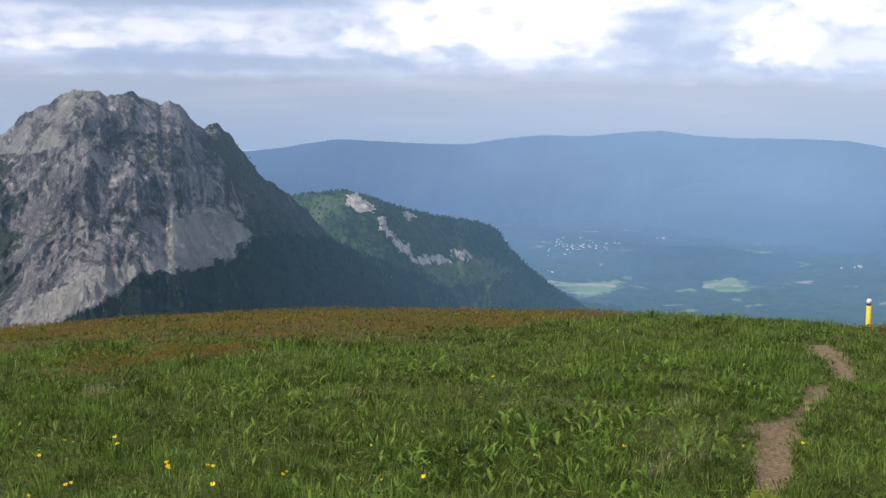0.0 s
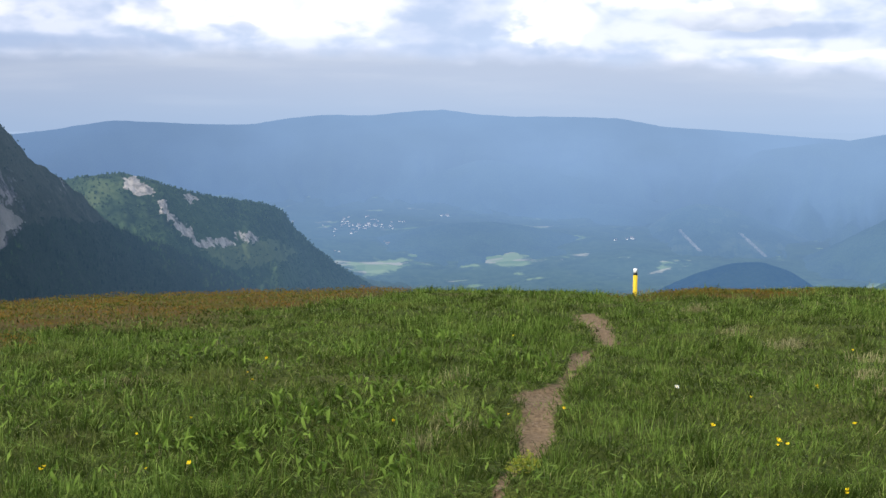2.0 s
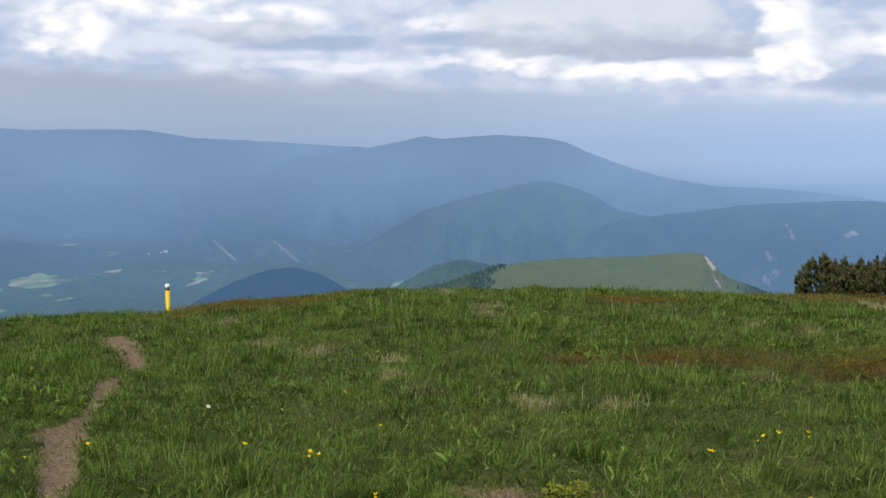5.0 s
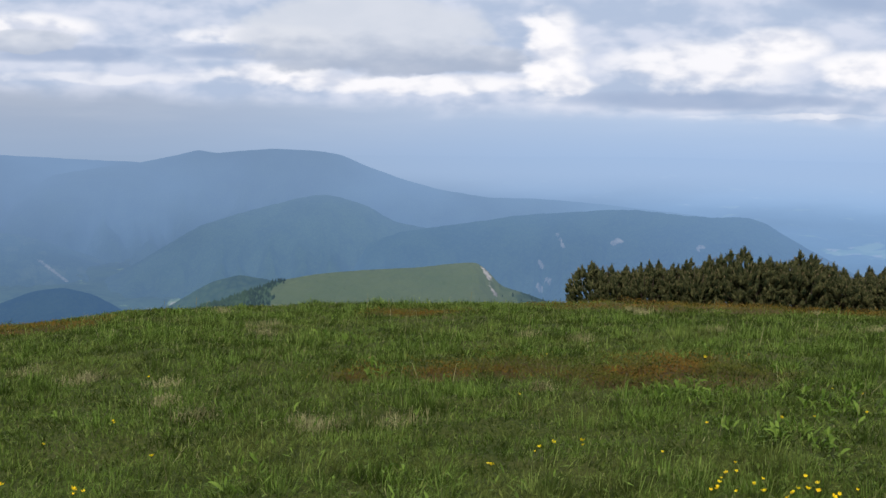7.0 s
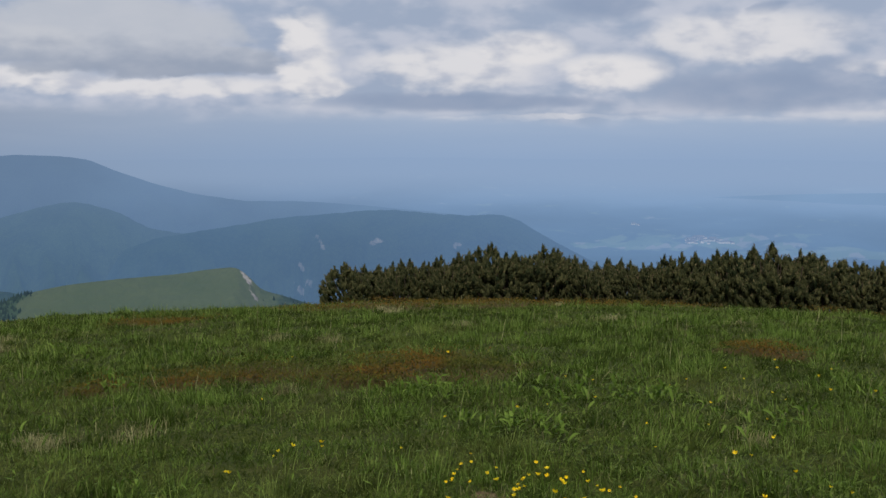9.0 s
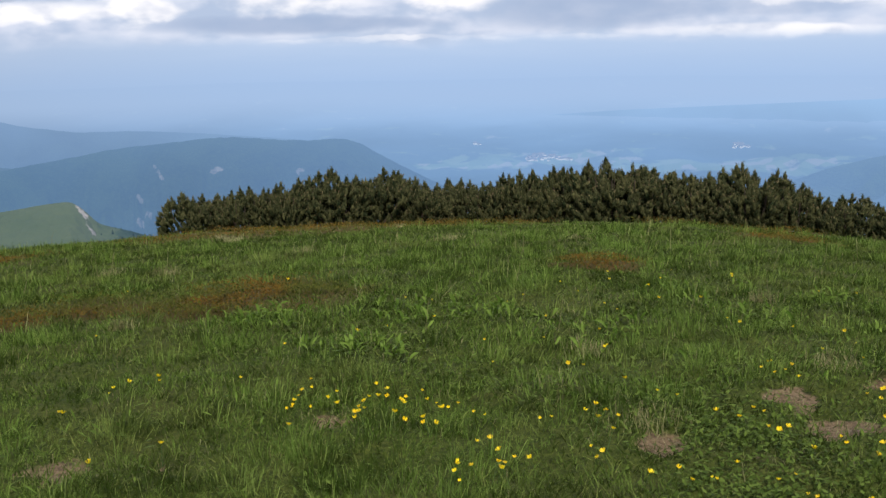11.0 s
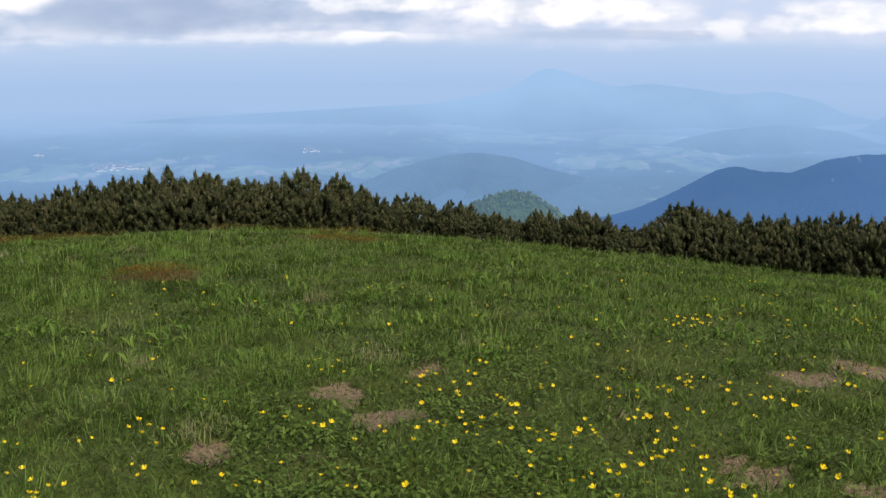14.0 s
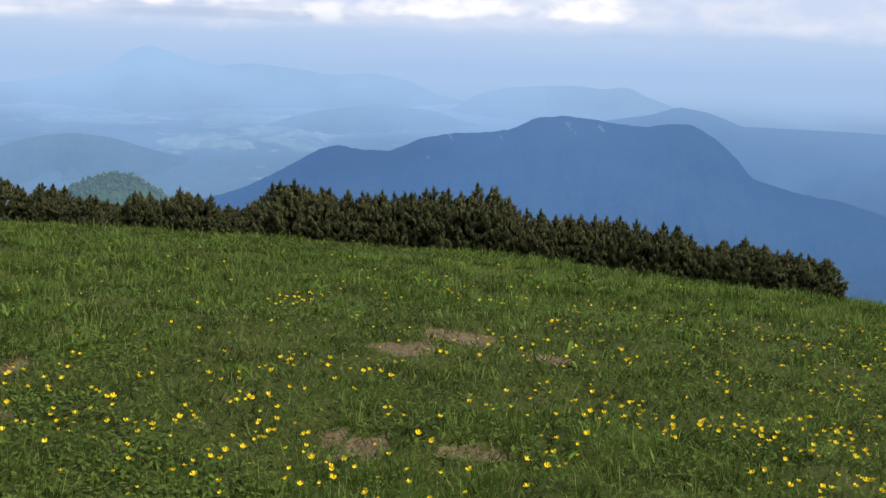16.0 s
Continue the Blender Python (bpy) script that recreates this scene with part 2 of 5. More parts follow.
def forest_look(bare, bare_share, tone=1.0):
    def build(n, p):
        c = cover(n)
        crowns = n.add("ShaderNodeTexVoronoi", {"Vector": n.stretch(p, 1.0, 1.0, 0.6), "Scale": 0.09, "Randomness": 1.0}).outputs["Distance"]
        stands = n.noise(p, 0.012, 6.0, 0.6)
        wood = n.mix(n.ramp(stands, 0.35, 0.65), tuple(v * tone for v in (0.016, 0.034, 0.016)), tuple(v * tone for v in (0.050, 0.085, 0.030)))
        wood = n.mix(n.ramp(crowns, 0.1, 0.8), n.mix(0.35, wood, (0.09, 0.13, 0.05)), wood)
        open_share = n.math("ADD", c[2], n.math("MULTIPLY", n.math("SUBTRACT", stands, 0.5), 0.9))
        meadow = n.mix(n.noise(p, 0.02, 5.0, 0.65), (0.065, 0.095, 0.034), (0.125, 0.145, 0.062))
        colour = n.mix(n.ramp(open_share, 0.40, 0.55), wood, meadow)
        rock = n.mix(n.ramp(n.noise(n.stretch(p, 1.0, 1.0, 0.5), 0.11, 7.0, 0.72), 0.36, 0.62), (0.13, 0.115, 0.10), (0.56, 0.49, 0.43))
        rocky = n.ramp(n.math("ADD", c[0], n.math("MULTIPLY", n.math("SUBTRACT", n.noise(p, 0.03, 6.0, 0.7), 0.5), bare_share)), 0.45, 0.55)
        return n.mix(rocky, colour, n.mix(0.2, rock, bare)), 0.95, n.math("ADD", n.math("MULTIPLY", crowns, -0.6), n.noise(p, 0.02, 6.0, 0.65)), 0.8, 7.0
    return build


def crag_look(n, p):
    c = cover(n)
    lean = n.add("ShaderNodeVectorRotate", {"Vector": p, "Axis": (0.0, 1.0, 0.0), "Angle": 0.12}).outputs[0]
    blocks = n.noise(n.stretch(lean, 1.0, 1.0, 0.62), 0.020, 9.0, 0.72, 0.2)
    ribs = n.math("ABSOLUTE", n.math("SUBTRACT", n.noise(n.stretch(lean, 1.0, 1.0, 0.55), 0.024, 7.0, 0.66, 0.2), 0.5))
    cracks = n.math("ABSOLUTE", n.math("SUBTRACT", n.noise(n.stretch(lean, 1.0, 1.0, 0.7), 0.075, 6.0, 0.70, 0.1), 0.5))
    grain = n.noise(p, 0.22, 7.0, 0.72)
    rock = n.mix(n.ramp(blocks, 0.36, 0.64), (0.25, 0.222, 0.230), (0.64, 0.56, 0.54))
    rock = n.mix(n.math("MULTIPLY", n.ramp(grain, 0.50, 0.68), 0.5), rock, (0.58, 0.51, 0.48))
    rock = n.mix(n.math("MULTIPLY", n.ramp(ribs, 0.05, 0.01), 0.7), rock, (0.050, 0.050, 0.056))
    rock = n.mix(n.math("MULTIPLY", n.ramp(cracks, 0.05, 0.0), 0.5), rock, (0.060, 0.058, 0.062))
    tufts = n.noise(n.stretch(lean, 1.0, 1.0, 0.8), 0.030, 8.0, 0.72, 0.6)
    moss = n.ramp(n.math("ADD", tufts, n.math("MULTIPLY", c[2], 0.20)), 0.565, 0.62)
    colour = n.mix(n.math("MULTIPLY", moss, 0.9), rock, n.mix(grain, (0.028, 0.038, 0.022), (0.095, 0.105, 0.050)))
    # besides scree, c[0] holds the painted brightness of the lit upper cliffs
    scree = n.ramp(n.math("ADD", c[0], n.math("MULTIPLY", n.math("SUBTRACT", n.noise(p, 0.05, 8.0, 0.72), 0.5), 1.7)), 0.46, 0.66)
    rubble = n.mix(n.ramp(n.noise(n.stretch(lean, 1.0, 1.0, 0.4), 0.06, 8.0, 0.7), 0.35, 0.65), (0.42, 0.378, 0.340), (0.60, 0.540, 0.480))
    colour = n.mix(scree, colour, n.mix(n.math("MULTIPLY", n.ramp(grain, 0.62, 0.70), 0.45), rubble, (0.07, 0.075, 0.05)))
    trees = n.ramp(n.math("ADD", c[1], n.math("MULTIPLY", n.math("SUBTRACT", n.noise(p, 0.06, 8.0, 0.75), 0.5), 1.7)), 0.46, 0.54)
    colour = n.mix(trees, colour, n.mix(n.noise(p, 0.05, 5.0, 0.7), (0.010, 0.022, 0.011), (0.040, 0.062, 0.024)))
    height = n.math("ADD", grain, n.math("ADD", n.math("MULTIPLY", n.ramp(cracks, 0.0, 0.12), 1.5), n.math("MULTIPLY", blocks, 3.0)))
    return colour, 0.95, height, 0.9, 6.0


def fir_look(n, p):
    own = n.add("ShaderNodeNewGeometry").outputs["Random Per Island"]
    stand = n.ramp(n.noise(p, 0.016, 5.0, 0.6), 0.46, 0.66)
    v = n.math("ADD", n.math("MULTIPLY", stand, 0.75), n.math("MULTIPLY", own, 0.25))
    return n.mix(v, (0.010, 0.021, 0.011), (0.060, 0.100, 0.034)), 0.9, None, 0, 0


def plain_look(a, b, scale, rough=0.7, relief=0.2, size=0.002):
    def build(n, p):
        v = n.noise(p, scale, 5.0, 0.6)
        return n.mix(v, a, b), rough, v, relief, size
    return build


def island_look(a, b, rough=0.6):
    def build(n, p):
        own = n.add("ShaderNodeNewGeometry").outputs["Random Per Island"]
        each = n.add("ShaderNodeObjectInfo").outputs["Random"]
        v = n.math("FRACT", n.math("ADD", n.math("ADD", own, each), n.math("MULTIPLY", n.noise(p, 9.0, 3.0, 0.6), 0.4)))
        return n.mix(v, a, b), rough, None, 0, 0
    return build


# every material with air carries painted distance haze as emission
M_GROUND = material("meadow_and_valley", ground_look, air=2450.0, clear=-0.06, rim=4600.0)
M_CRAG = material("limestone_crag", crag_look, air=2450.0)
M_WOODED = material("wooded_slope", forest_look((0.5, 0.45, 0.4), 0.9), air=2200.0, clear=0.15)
# cloud shade on the spur put into its colour: tone lowered to 0.70
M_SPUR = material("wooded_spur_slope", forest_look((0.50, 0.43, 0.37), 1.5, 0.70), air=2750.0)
# copies of one slope: haze, and shade through murk, put into their glow
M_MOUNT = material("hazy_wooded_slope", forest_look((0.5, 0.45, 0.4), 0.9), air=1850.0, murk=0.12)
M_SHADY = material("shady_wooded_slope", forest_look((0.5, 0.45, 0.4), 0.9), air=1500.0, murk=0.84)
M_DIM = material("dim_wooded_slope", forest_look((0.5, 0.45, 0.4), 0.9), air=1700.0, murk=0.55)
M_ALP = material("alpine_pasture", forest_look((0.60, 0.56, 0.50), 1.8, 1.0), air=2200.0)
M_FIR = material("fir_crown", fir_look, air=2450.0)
# brightened copies of slope and beech crown: sunlight on the knoll put into colour
M_COPSE = material("bright_beech_slope", forest_look((0.5, 0.45, 0.4), 0.6, 1.8), air=2100.0)
M_LEAFY = material("bright_beech_crown", island_look((0.050, 0.085, 0.026), (0.120, 0.165, 0.050), 0.9), air=2100.0)
# crowns darkened with the spur's slope, holding the same painted shade
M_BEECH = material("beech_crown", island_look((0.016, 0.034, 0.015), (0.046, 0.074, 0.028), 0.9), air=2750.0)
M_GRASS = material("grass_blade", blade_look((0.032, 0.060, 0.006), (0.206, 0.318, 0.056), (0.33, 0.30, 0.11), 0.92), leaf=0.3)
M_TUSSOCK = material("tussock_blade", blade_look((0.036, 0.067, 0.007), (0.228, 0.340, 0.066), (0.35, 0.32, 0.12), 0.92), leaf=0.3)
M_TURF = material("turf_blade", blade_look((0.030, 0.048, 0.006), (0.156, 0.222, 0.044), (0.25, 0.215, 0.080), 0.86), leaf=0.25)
M_STRAW = material("dry_grass_blade", blade_look((0.18, 0.165, 0.070), (0.46, 0.42, 0.21), (0.13, 0.17, 0.05), 0.80), leaf=0.2)


def heath_look(n, p):
    own = n.add("ShaderNodeNewGeometry").outputs["Random Per Island"]
    patch = n.noise(p, 1.5, 7.0, 0.68)
    rust = n.mix(own, (0.095, 0.055, 0.012), (0.245, 0.135, 0.023))
    green = n.mix(own, (0.045, 0.056, 0.009), (0.130, 0.140, 0.026))
    return n.mix(n.ramp(patch, 0.58, 0.44), green, rust), 0.8, None, 0, 0


M_HEATH = material("heath_leaf", heath_look, leaf=0.2)
M_HERB = material("herb_leaf", island_look((0.055, 0.090, 0.015), (0.170, 0.235, 0.045), 0.5), leaf=0.3)
M_DOCK = material("dock_leaf", island_look((0.065, 0.120, 0.014), (0.200, 0.290, 0.052), 0.42), leaf=0.25)
M_NEEDLE = material("pine_needles", island_look((0.018, 0.028, 0.012), (0.122, 0.118, 0.048), 0.65), leaf=0.1)
M_BUD = material("pine_buds", island_look((0.14, 0.10, 0.05), (0.24, 0.19, 0.09), 0.6))
M_BARK = material("pine_bark", plain_look((0.035, 0.024, 0.017), (0.11, 0.08, 0.06), 40.0, 0.9, 0.6, 0.01))
M_PETAL = material("yellow_petal", island_look((0.80, 0.54, 0.004), (0.90, 0.70, 0.012), 0.45))
M_STEM = material("flower_stem", island_look((0.05, 0.10, 0.02), (0.10, 0.16, 0.04)))
M_MANTLE = material("yellow_green_leaf", island_look((0.150, 0.190, 0.020), (0.360, 0.360, 0.045), 0.5), leaf=0.25)
M_YELLOW = material("yellow_paint", plain_look((0.72, 0.47, 0.02), (0.82, 0.58, 0.04), 18.0, 0.5))
M_WHITE = material("white_paint", plain_look((0.70, 0.70, 0.68), (0.82, 0.82, 0.80), 18.0, 0.5))
M_BLACK = material("black_paint", plain_look((0.02, 0.02, 0.02), (0.05, 0.05, 0.05), 18.0, 0.5))
M_STONE = material("pale_stone", plain_look((0.42, 0.40, 0.37), (0.68, 0.66, 0.62), 30.0, 0.9, 0.5, 0.006))
M_PLASTER = material("house_plaster", plain_look((0.74, 0.72, 0.68), (0.82, 0.80, 0.77), 0.4, 0.9), air=3700.0)
M_ROOF = material("house_roof", plain_look((0.22, 0.15, 0.13), (0.36, 0.29, 0.26), 0.3, 0.9), air=2700.0)


# ---- tools for shapes ----
def fuzz(x, y, seed=0):
    """Smooth noise between -1 and 1 over two numpy arrays."""
    def corner(i, j):
        v = np.sin(i * 127.1 + j * 311.7 + seed * 74.7) * 43758.5453
        return v - np.floor(v)
    i, j = np.floor(x), np.floor(y)
    u, v = x - i, y - j
    u, v = u * u * (3 - 2 * u), v * v * (3 - 2 * v)
    a = corner(i, j) * (1 - u) + corner(i + 1, j) * u
    b = corner(i, j + 1) * (1 - u) + corner(i + 1, j + 1) * u
    return 2 * (a * (1 - v) + b * v) - 1


def fractal(x, y, seed=0, octaves=5, ridged=False):
    total, size, scale = 0.0, 1.0, 1.0
    for o in range(octaves):
        v = fuzz(x * scale, y * scale, seed + o)
        total = total + size * ((1 - 2 * np.abs(v)) if ridged else v)
        size, scale = size * 0.5, scale * 2.03
    return total / 2


def inside(x, y, outline):
    """1 inside a closed outline, 0 outside."""
    hit = np.zeros(np.shape(x), bool)
    for (ax, ay), (bx, by) in zip(outline, outline[1:] + outline[:1]):
        if ay != by:
            hit ^= ((ay > y) != (by > y)) & (x < (bx - ax) * (y - ay) / (by - ay) + ax)
    return hit.astype(float)


def mesh_of(name, verts, faces, mat, smooth=False, masks=None):
    """A mesh from numpy arrays; faces all have the same number of corners."""
    me = bpy.data.meshes.new(name)
    verts, faces = np.asarray(verts, np.float32), np.asarray(faces, np.int32)
    me.vertices.add(len(verts))
    me.vertices.foreach_set("co", verts.ravel())
    me.loops.add(faces.size)
    me.loops.foreach_set("vertex_index", faces.ravel())
    me.polygons.add(len(faces))
    me.polygons.foreach_set("loop_start", np.arange(0, faces.size, faces.shape[1], dtype=np.int32))
    me.polygons.foreach_set("use_smooth", np.full(len(faces), smooth))
    me.update(calc_edges=True)
    if masks is not None:
        layer = me.color_attributes.new("cover", "FLOAT_COLOR", "POINT")
        layer.data.foreach_set("color", np.column_stack([masks, np.ones(len(verts))]).astype(np.float32).ravel())
    me.materials.append(mat)
    return me


def sheet(nu, nv, wrap=False):
    """Quads of a grid of nu columns by nv rows, vertex u * nv + v."""
    u, v = np.meshgrid(np.arange(nu if wrap else nu - 1), np.arange(nv - 1), indexing="ij")
    a, b = u * nv + v, ((u + 1) % nu) * nv + v
    return np.stack([a, b, b + 1, a + 1], -1).reshape(-1, 4)


def part(name, me, parent, label=""):
    ob = new(name, me)
    ob.parent = parent
    return tagged(ob, label)


def bm_mesh(name, bm, mat, smooth=True):
    me = bpy.data.meshes.new(name)
    bm.to_mesh(me)
    bm.free()
    me.materials.append(mat)
    me.polygons.foreach_set("use_smooth", [smooth] * len(me.polygons))
    return me


# ---- the ground: a grassy summit that falls away to the valley ----
EYE = 1.6
BROW = ((-180, 11.5), (-60, 11.2), (-21, 10.77), (-11, 10.6), (0, 10.64), (6, 10.68), (14, 10.63), (18.7, 10.84), (22, 10.45), (28.5, 9.9),
        (39, 9.8), (48, 9.75), (56, 9.6), (67, 9.56), (76, 9.6), (81, 9.84), (86, 10.24), (97.4, 11.14), (105.1, 11.46), (116.4, 12.29),
        (126.2, 12.74), (150, 12.4), (180, 11.5))
TRAIL = ((0.75, 4.3, .03), (0.89, 4.74, .06), (1.0, 4.94, .07), (1.09, 5.12, .06), (1.18, 5.32, .065), (1.31, 5.67, .09), (1.42, 6.0, .10), (1.50, 6.41, .15), (1.68, 6.69, .08), (1.95, 7.2, .02),
         (2.15, 7.66, .07), (2.27, 7.94, .07), (2.45, 8.2, .03), (2.67, 8.45, .08), (2.93, 9.52, .15), (3.14, 10.47, .18), (3.3, 11.3, .06))
BARE = ((2.79, 4.07, .22), (3.19, 3.81, .16), (3.47, 3.45, .17), (4.62, 1.22, .17), (5.70, .86, .10), (5.32, .54, .10), (6.2, .45, .11), (6.55, 1.05, .10), (4.7, .78, .13), (3.6, 3.0, .15), (4.5, 2.75, .11),
        (6.53, -1.6, .25), (6.97, -2.07, .29), (6.25, -2.47, .15), (4.74, -1.0, .16), (4.58, -1.40, .16), (5.61, -.47, .12))
HEATH = ((5.4, 6.63, .25), (5.9, 6.2, .3), (6.4, 5.95, .35), (6.7, 5.2, .42), (7.2, 5.0, .48), (6.4, 5.0, .3), (7.4, 4.7, .3), (9.3, 10.2, .45), (9.7, 3.25, .28), (12.8, 9.7, .8), (14.2, 9.1, 1.0), (15.5, 7.8, 1.1),
         (17.6, 4.4, .5), (17.9, 2.9, .5), (14.5, 2.3, .35), (5.85, 13.5, .8), (-3.1, 9.2, .35), (-2.5, 9.8, .45))


def heading(x, y):
    return np.degrees(np.arctan2(x, y))


def brow_fall(x, y):
    dip = np.tan(np.radians(np.interp(heading(x, y), [a for a, _ in BROW], [d for _, d in BROW])))
    return dip * dip / (4 * EYE)


def land(x, y):
    """Height of the land: a dome round the camera, a steep flank, the valley floor, and land that rises to the horizon."""
    x, y = np.asarray(x, float), np.asarray(y, float)
    r = np.hypot(x, y)
    k = brow_fall(x, y)
    bend = 0.30 / k
    z = np.where(r < bend, -k * r * r, -k * bend * bend - 0.6 * (r - bend)) - 0.08
    z = z + (0.055 * fractal(x * 0.6, y * 0.6, 3) + 0.060 * fractal(x * 2.1, y * 2.1, 13)) * np.clip(r / 4, 0, 1) * np.clip((40 - r) / 20, 0, 1)
    floor = -440 + 44 * fractal(x / 480, y / 480, 9) * np.clip((4200 - r) / 1200, 0.15, 1) + 205 * np.clip((r - 2500) / 2450, 0, 1) ** 1.3
    soft = 60.0
    return np.where(r < 40, z, floor + soft * np.logaddexp(0, np.clip((z - floor) / soft, -50, 50)))


def bare_share(x, y, more=0.0):
    """How far the turf is worn through to the soil: on the trail and in patches. more: widens them to the trodden turf round them."""
    x, y = np.asarray(x, float), np.asarray(y, float)
    worn = np.zeros(np.shape(x))
    wob = 0.18 * fractal(x * 3.1, y * 3.1, 21) + 0.10 * fractal(x * 9.0, y * 9.0, 23)
    for (ax, ay, aw), (bx, by, bw) in zip(TRAIL, TRAIL[1:]):
        t = np.clip(((x - ax) * (bx - ax) + (y - ay) * (by - ay)) / ((bx - ax) ** 2 + (by - ay) ** 2), 0, 1)
        d = np.hypot(x - ax - t * (bx - ax), y - ay - t * (by - ay)) + wob * 0.4
        w = aw + (bw - aw) * t
        worn = np.maximum(worn, np.clip(1.45 + more - d / w, 0, 1))
    for px, py, s in BARE:
        worn = np.maximum(worn, np.clip(1.45 + more - (np.hypot(x - px, y - py) + wob * 1.7) / (s * 0.85), 0, 0.86))
    return worn


def heath_share(x, y):
    x, y = np.asarray(x, float), np.asarray(y, float)
    r, a = np.hypot(x, y), heading(x, y)
    wob = fractal(x * 0.5, y * 0.5, 31)
    near = np.interp(a, (-40, -22, -12, -4, 2, 6, 10), (10.0, 10.6, 10.3, 10.8, 12.0, 14.5, 17.0)) + wob * 2.4
    share = np.clip((r - near) / 1.5, 0, 1) * np.clip((10 - a) / 3, 0, 1) * np.clip((34 - r) / 6, 0, 1)
    for px, py, s in HEATH:
        share = np.maximum(share, np.clip(1.6 - (np.hypot(x - px, (y - py)) + wob * 0.35) / (s * 1.3), 0, 1))
    return share


def eye_to_valley(az, el, z=-440.0):
    r = (EYE - z) / math.tan(radians(-el))
    return r * math.sin(radians(az)), r * math.cos(radians(az))


def valley_spot(az, el):
    """The place on the valley floor that lies at this heading and dip below the eye's level."""
    z = -440.0
    for _ in range(6):
        x, y = eye_to_valley(az, el, z)
        z = 0.5 * z + 0.5 * float(land(x, y))
    return x, y, float(land(x, y))


# open fields on the valley floor: heading, dip below the horizon, size across and along
FIELDS = ((7.6, -9.4, 110, 90), (13.4, -9.1, 90, 130), (12.0, -9.3, 70, 80), (14.5, -7.6, 130, 60), (14.6, -8.5, 50, 50), (21.5, -9.3, 22, 60), (22.4, -9.2, 18, 50), (9.5, -9.0, 60, 60), (16.5, -8.0, 70, 40),
          (66, -7.0, 160, 110), (75.2, -7.1, 150, 80), (73.8, -7.0, 120, 60), (95.5, -6.0, 200, 90), (70, -6.7, 200, 120), (76, -6.95, 200, 90), (80, -6.9, 240, 110), (83, -6.7, 140, 90), (97, -6.2, 230, 220), (93, -6.6, 150, 180), (100, -5.7, 260, 150), (88, -5.6, 300, 100), (95, -5.6, 260, 120))


def build_ground():
    az = np.radians(np.concatenate([np.arange(-30, 136, 0.66), np.arange(138, 328, 4.0)]))
    rings = np.concatenate([np.linspace(0.02, 2.9, 14), np.linspace(3, 22, 200), np.geomspace(22.4, 600, 40), np.geomspace(612, 4950, 180)])
    A, Rr = np.meshgrid(az, rings, indexing="ij")
    x, y = (np.sin(A) * Rr).ravel(), (np.cos(A) * Rr).ravel()
    bare, heath = bare_share(x, y), heath_share(x, y)
    z = land(x, y) - 0.035 * np.clip(bare, 0, 1) * (np.hypot(x, y) < 40)
    fields = np.zeros(len(x))
    for a, e, w, l in FIELDS:
        fx, fy, _ = valley_spot(a, e)
        s, c = math.sin(radians(a)), math.cos(radians(a))
        across, along = (x - fx) * c - (y - fy) * s, (x - fx) * s + (y - fy) * c
        fields = np.maximum(fields, np.clip(1.3 - np.hypot(across / w, along / l), 0, 1))
    fields = np.where((heading(x, y) > 116) & (np.hypot(x, y) > 60), -1.0, fields)  # unbroken woods in the south-east
    me = mesh_of("ground", np.column_stack([x, y, z]), sheet(len(az), len(rings), wrap=True), M_GROUND, True, np.column_stack([bare, heath, fields]))
    return tagged(new("ground", me), "grassy mountain meadow falling away to a hazy green valley", "meadow", kind="structure")


build_ground()


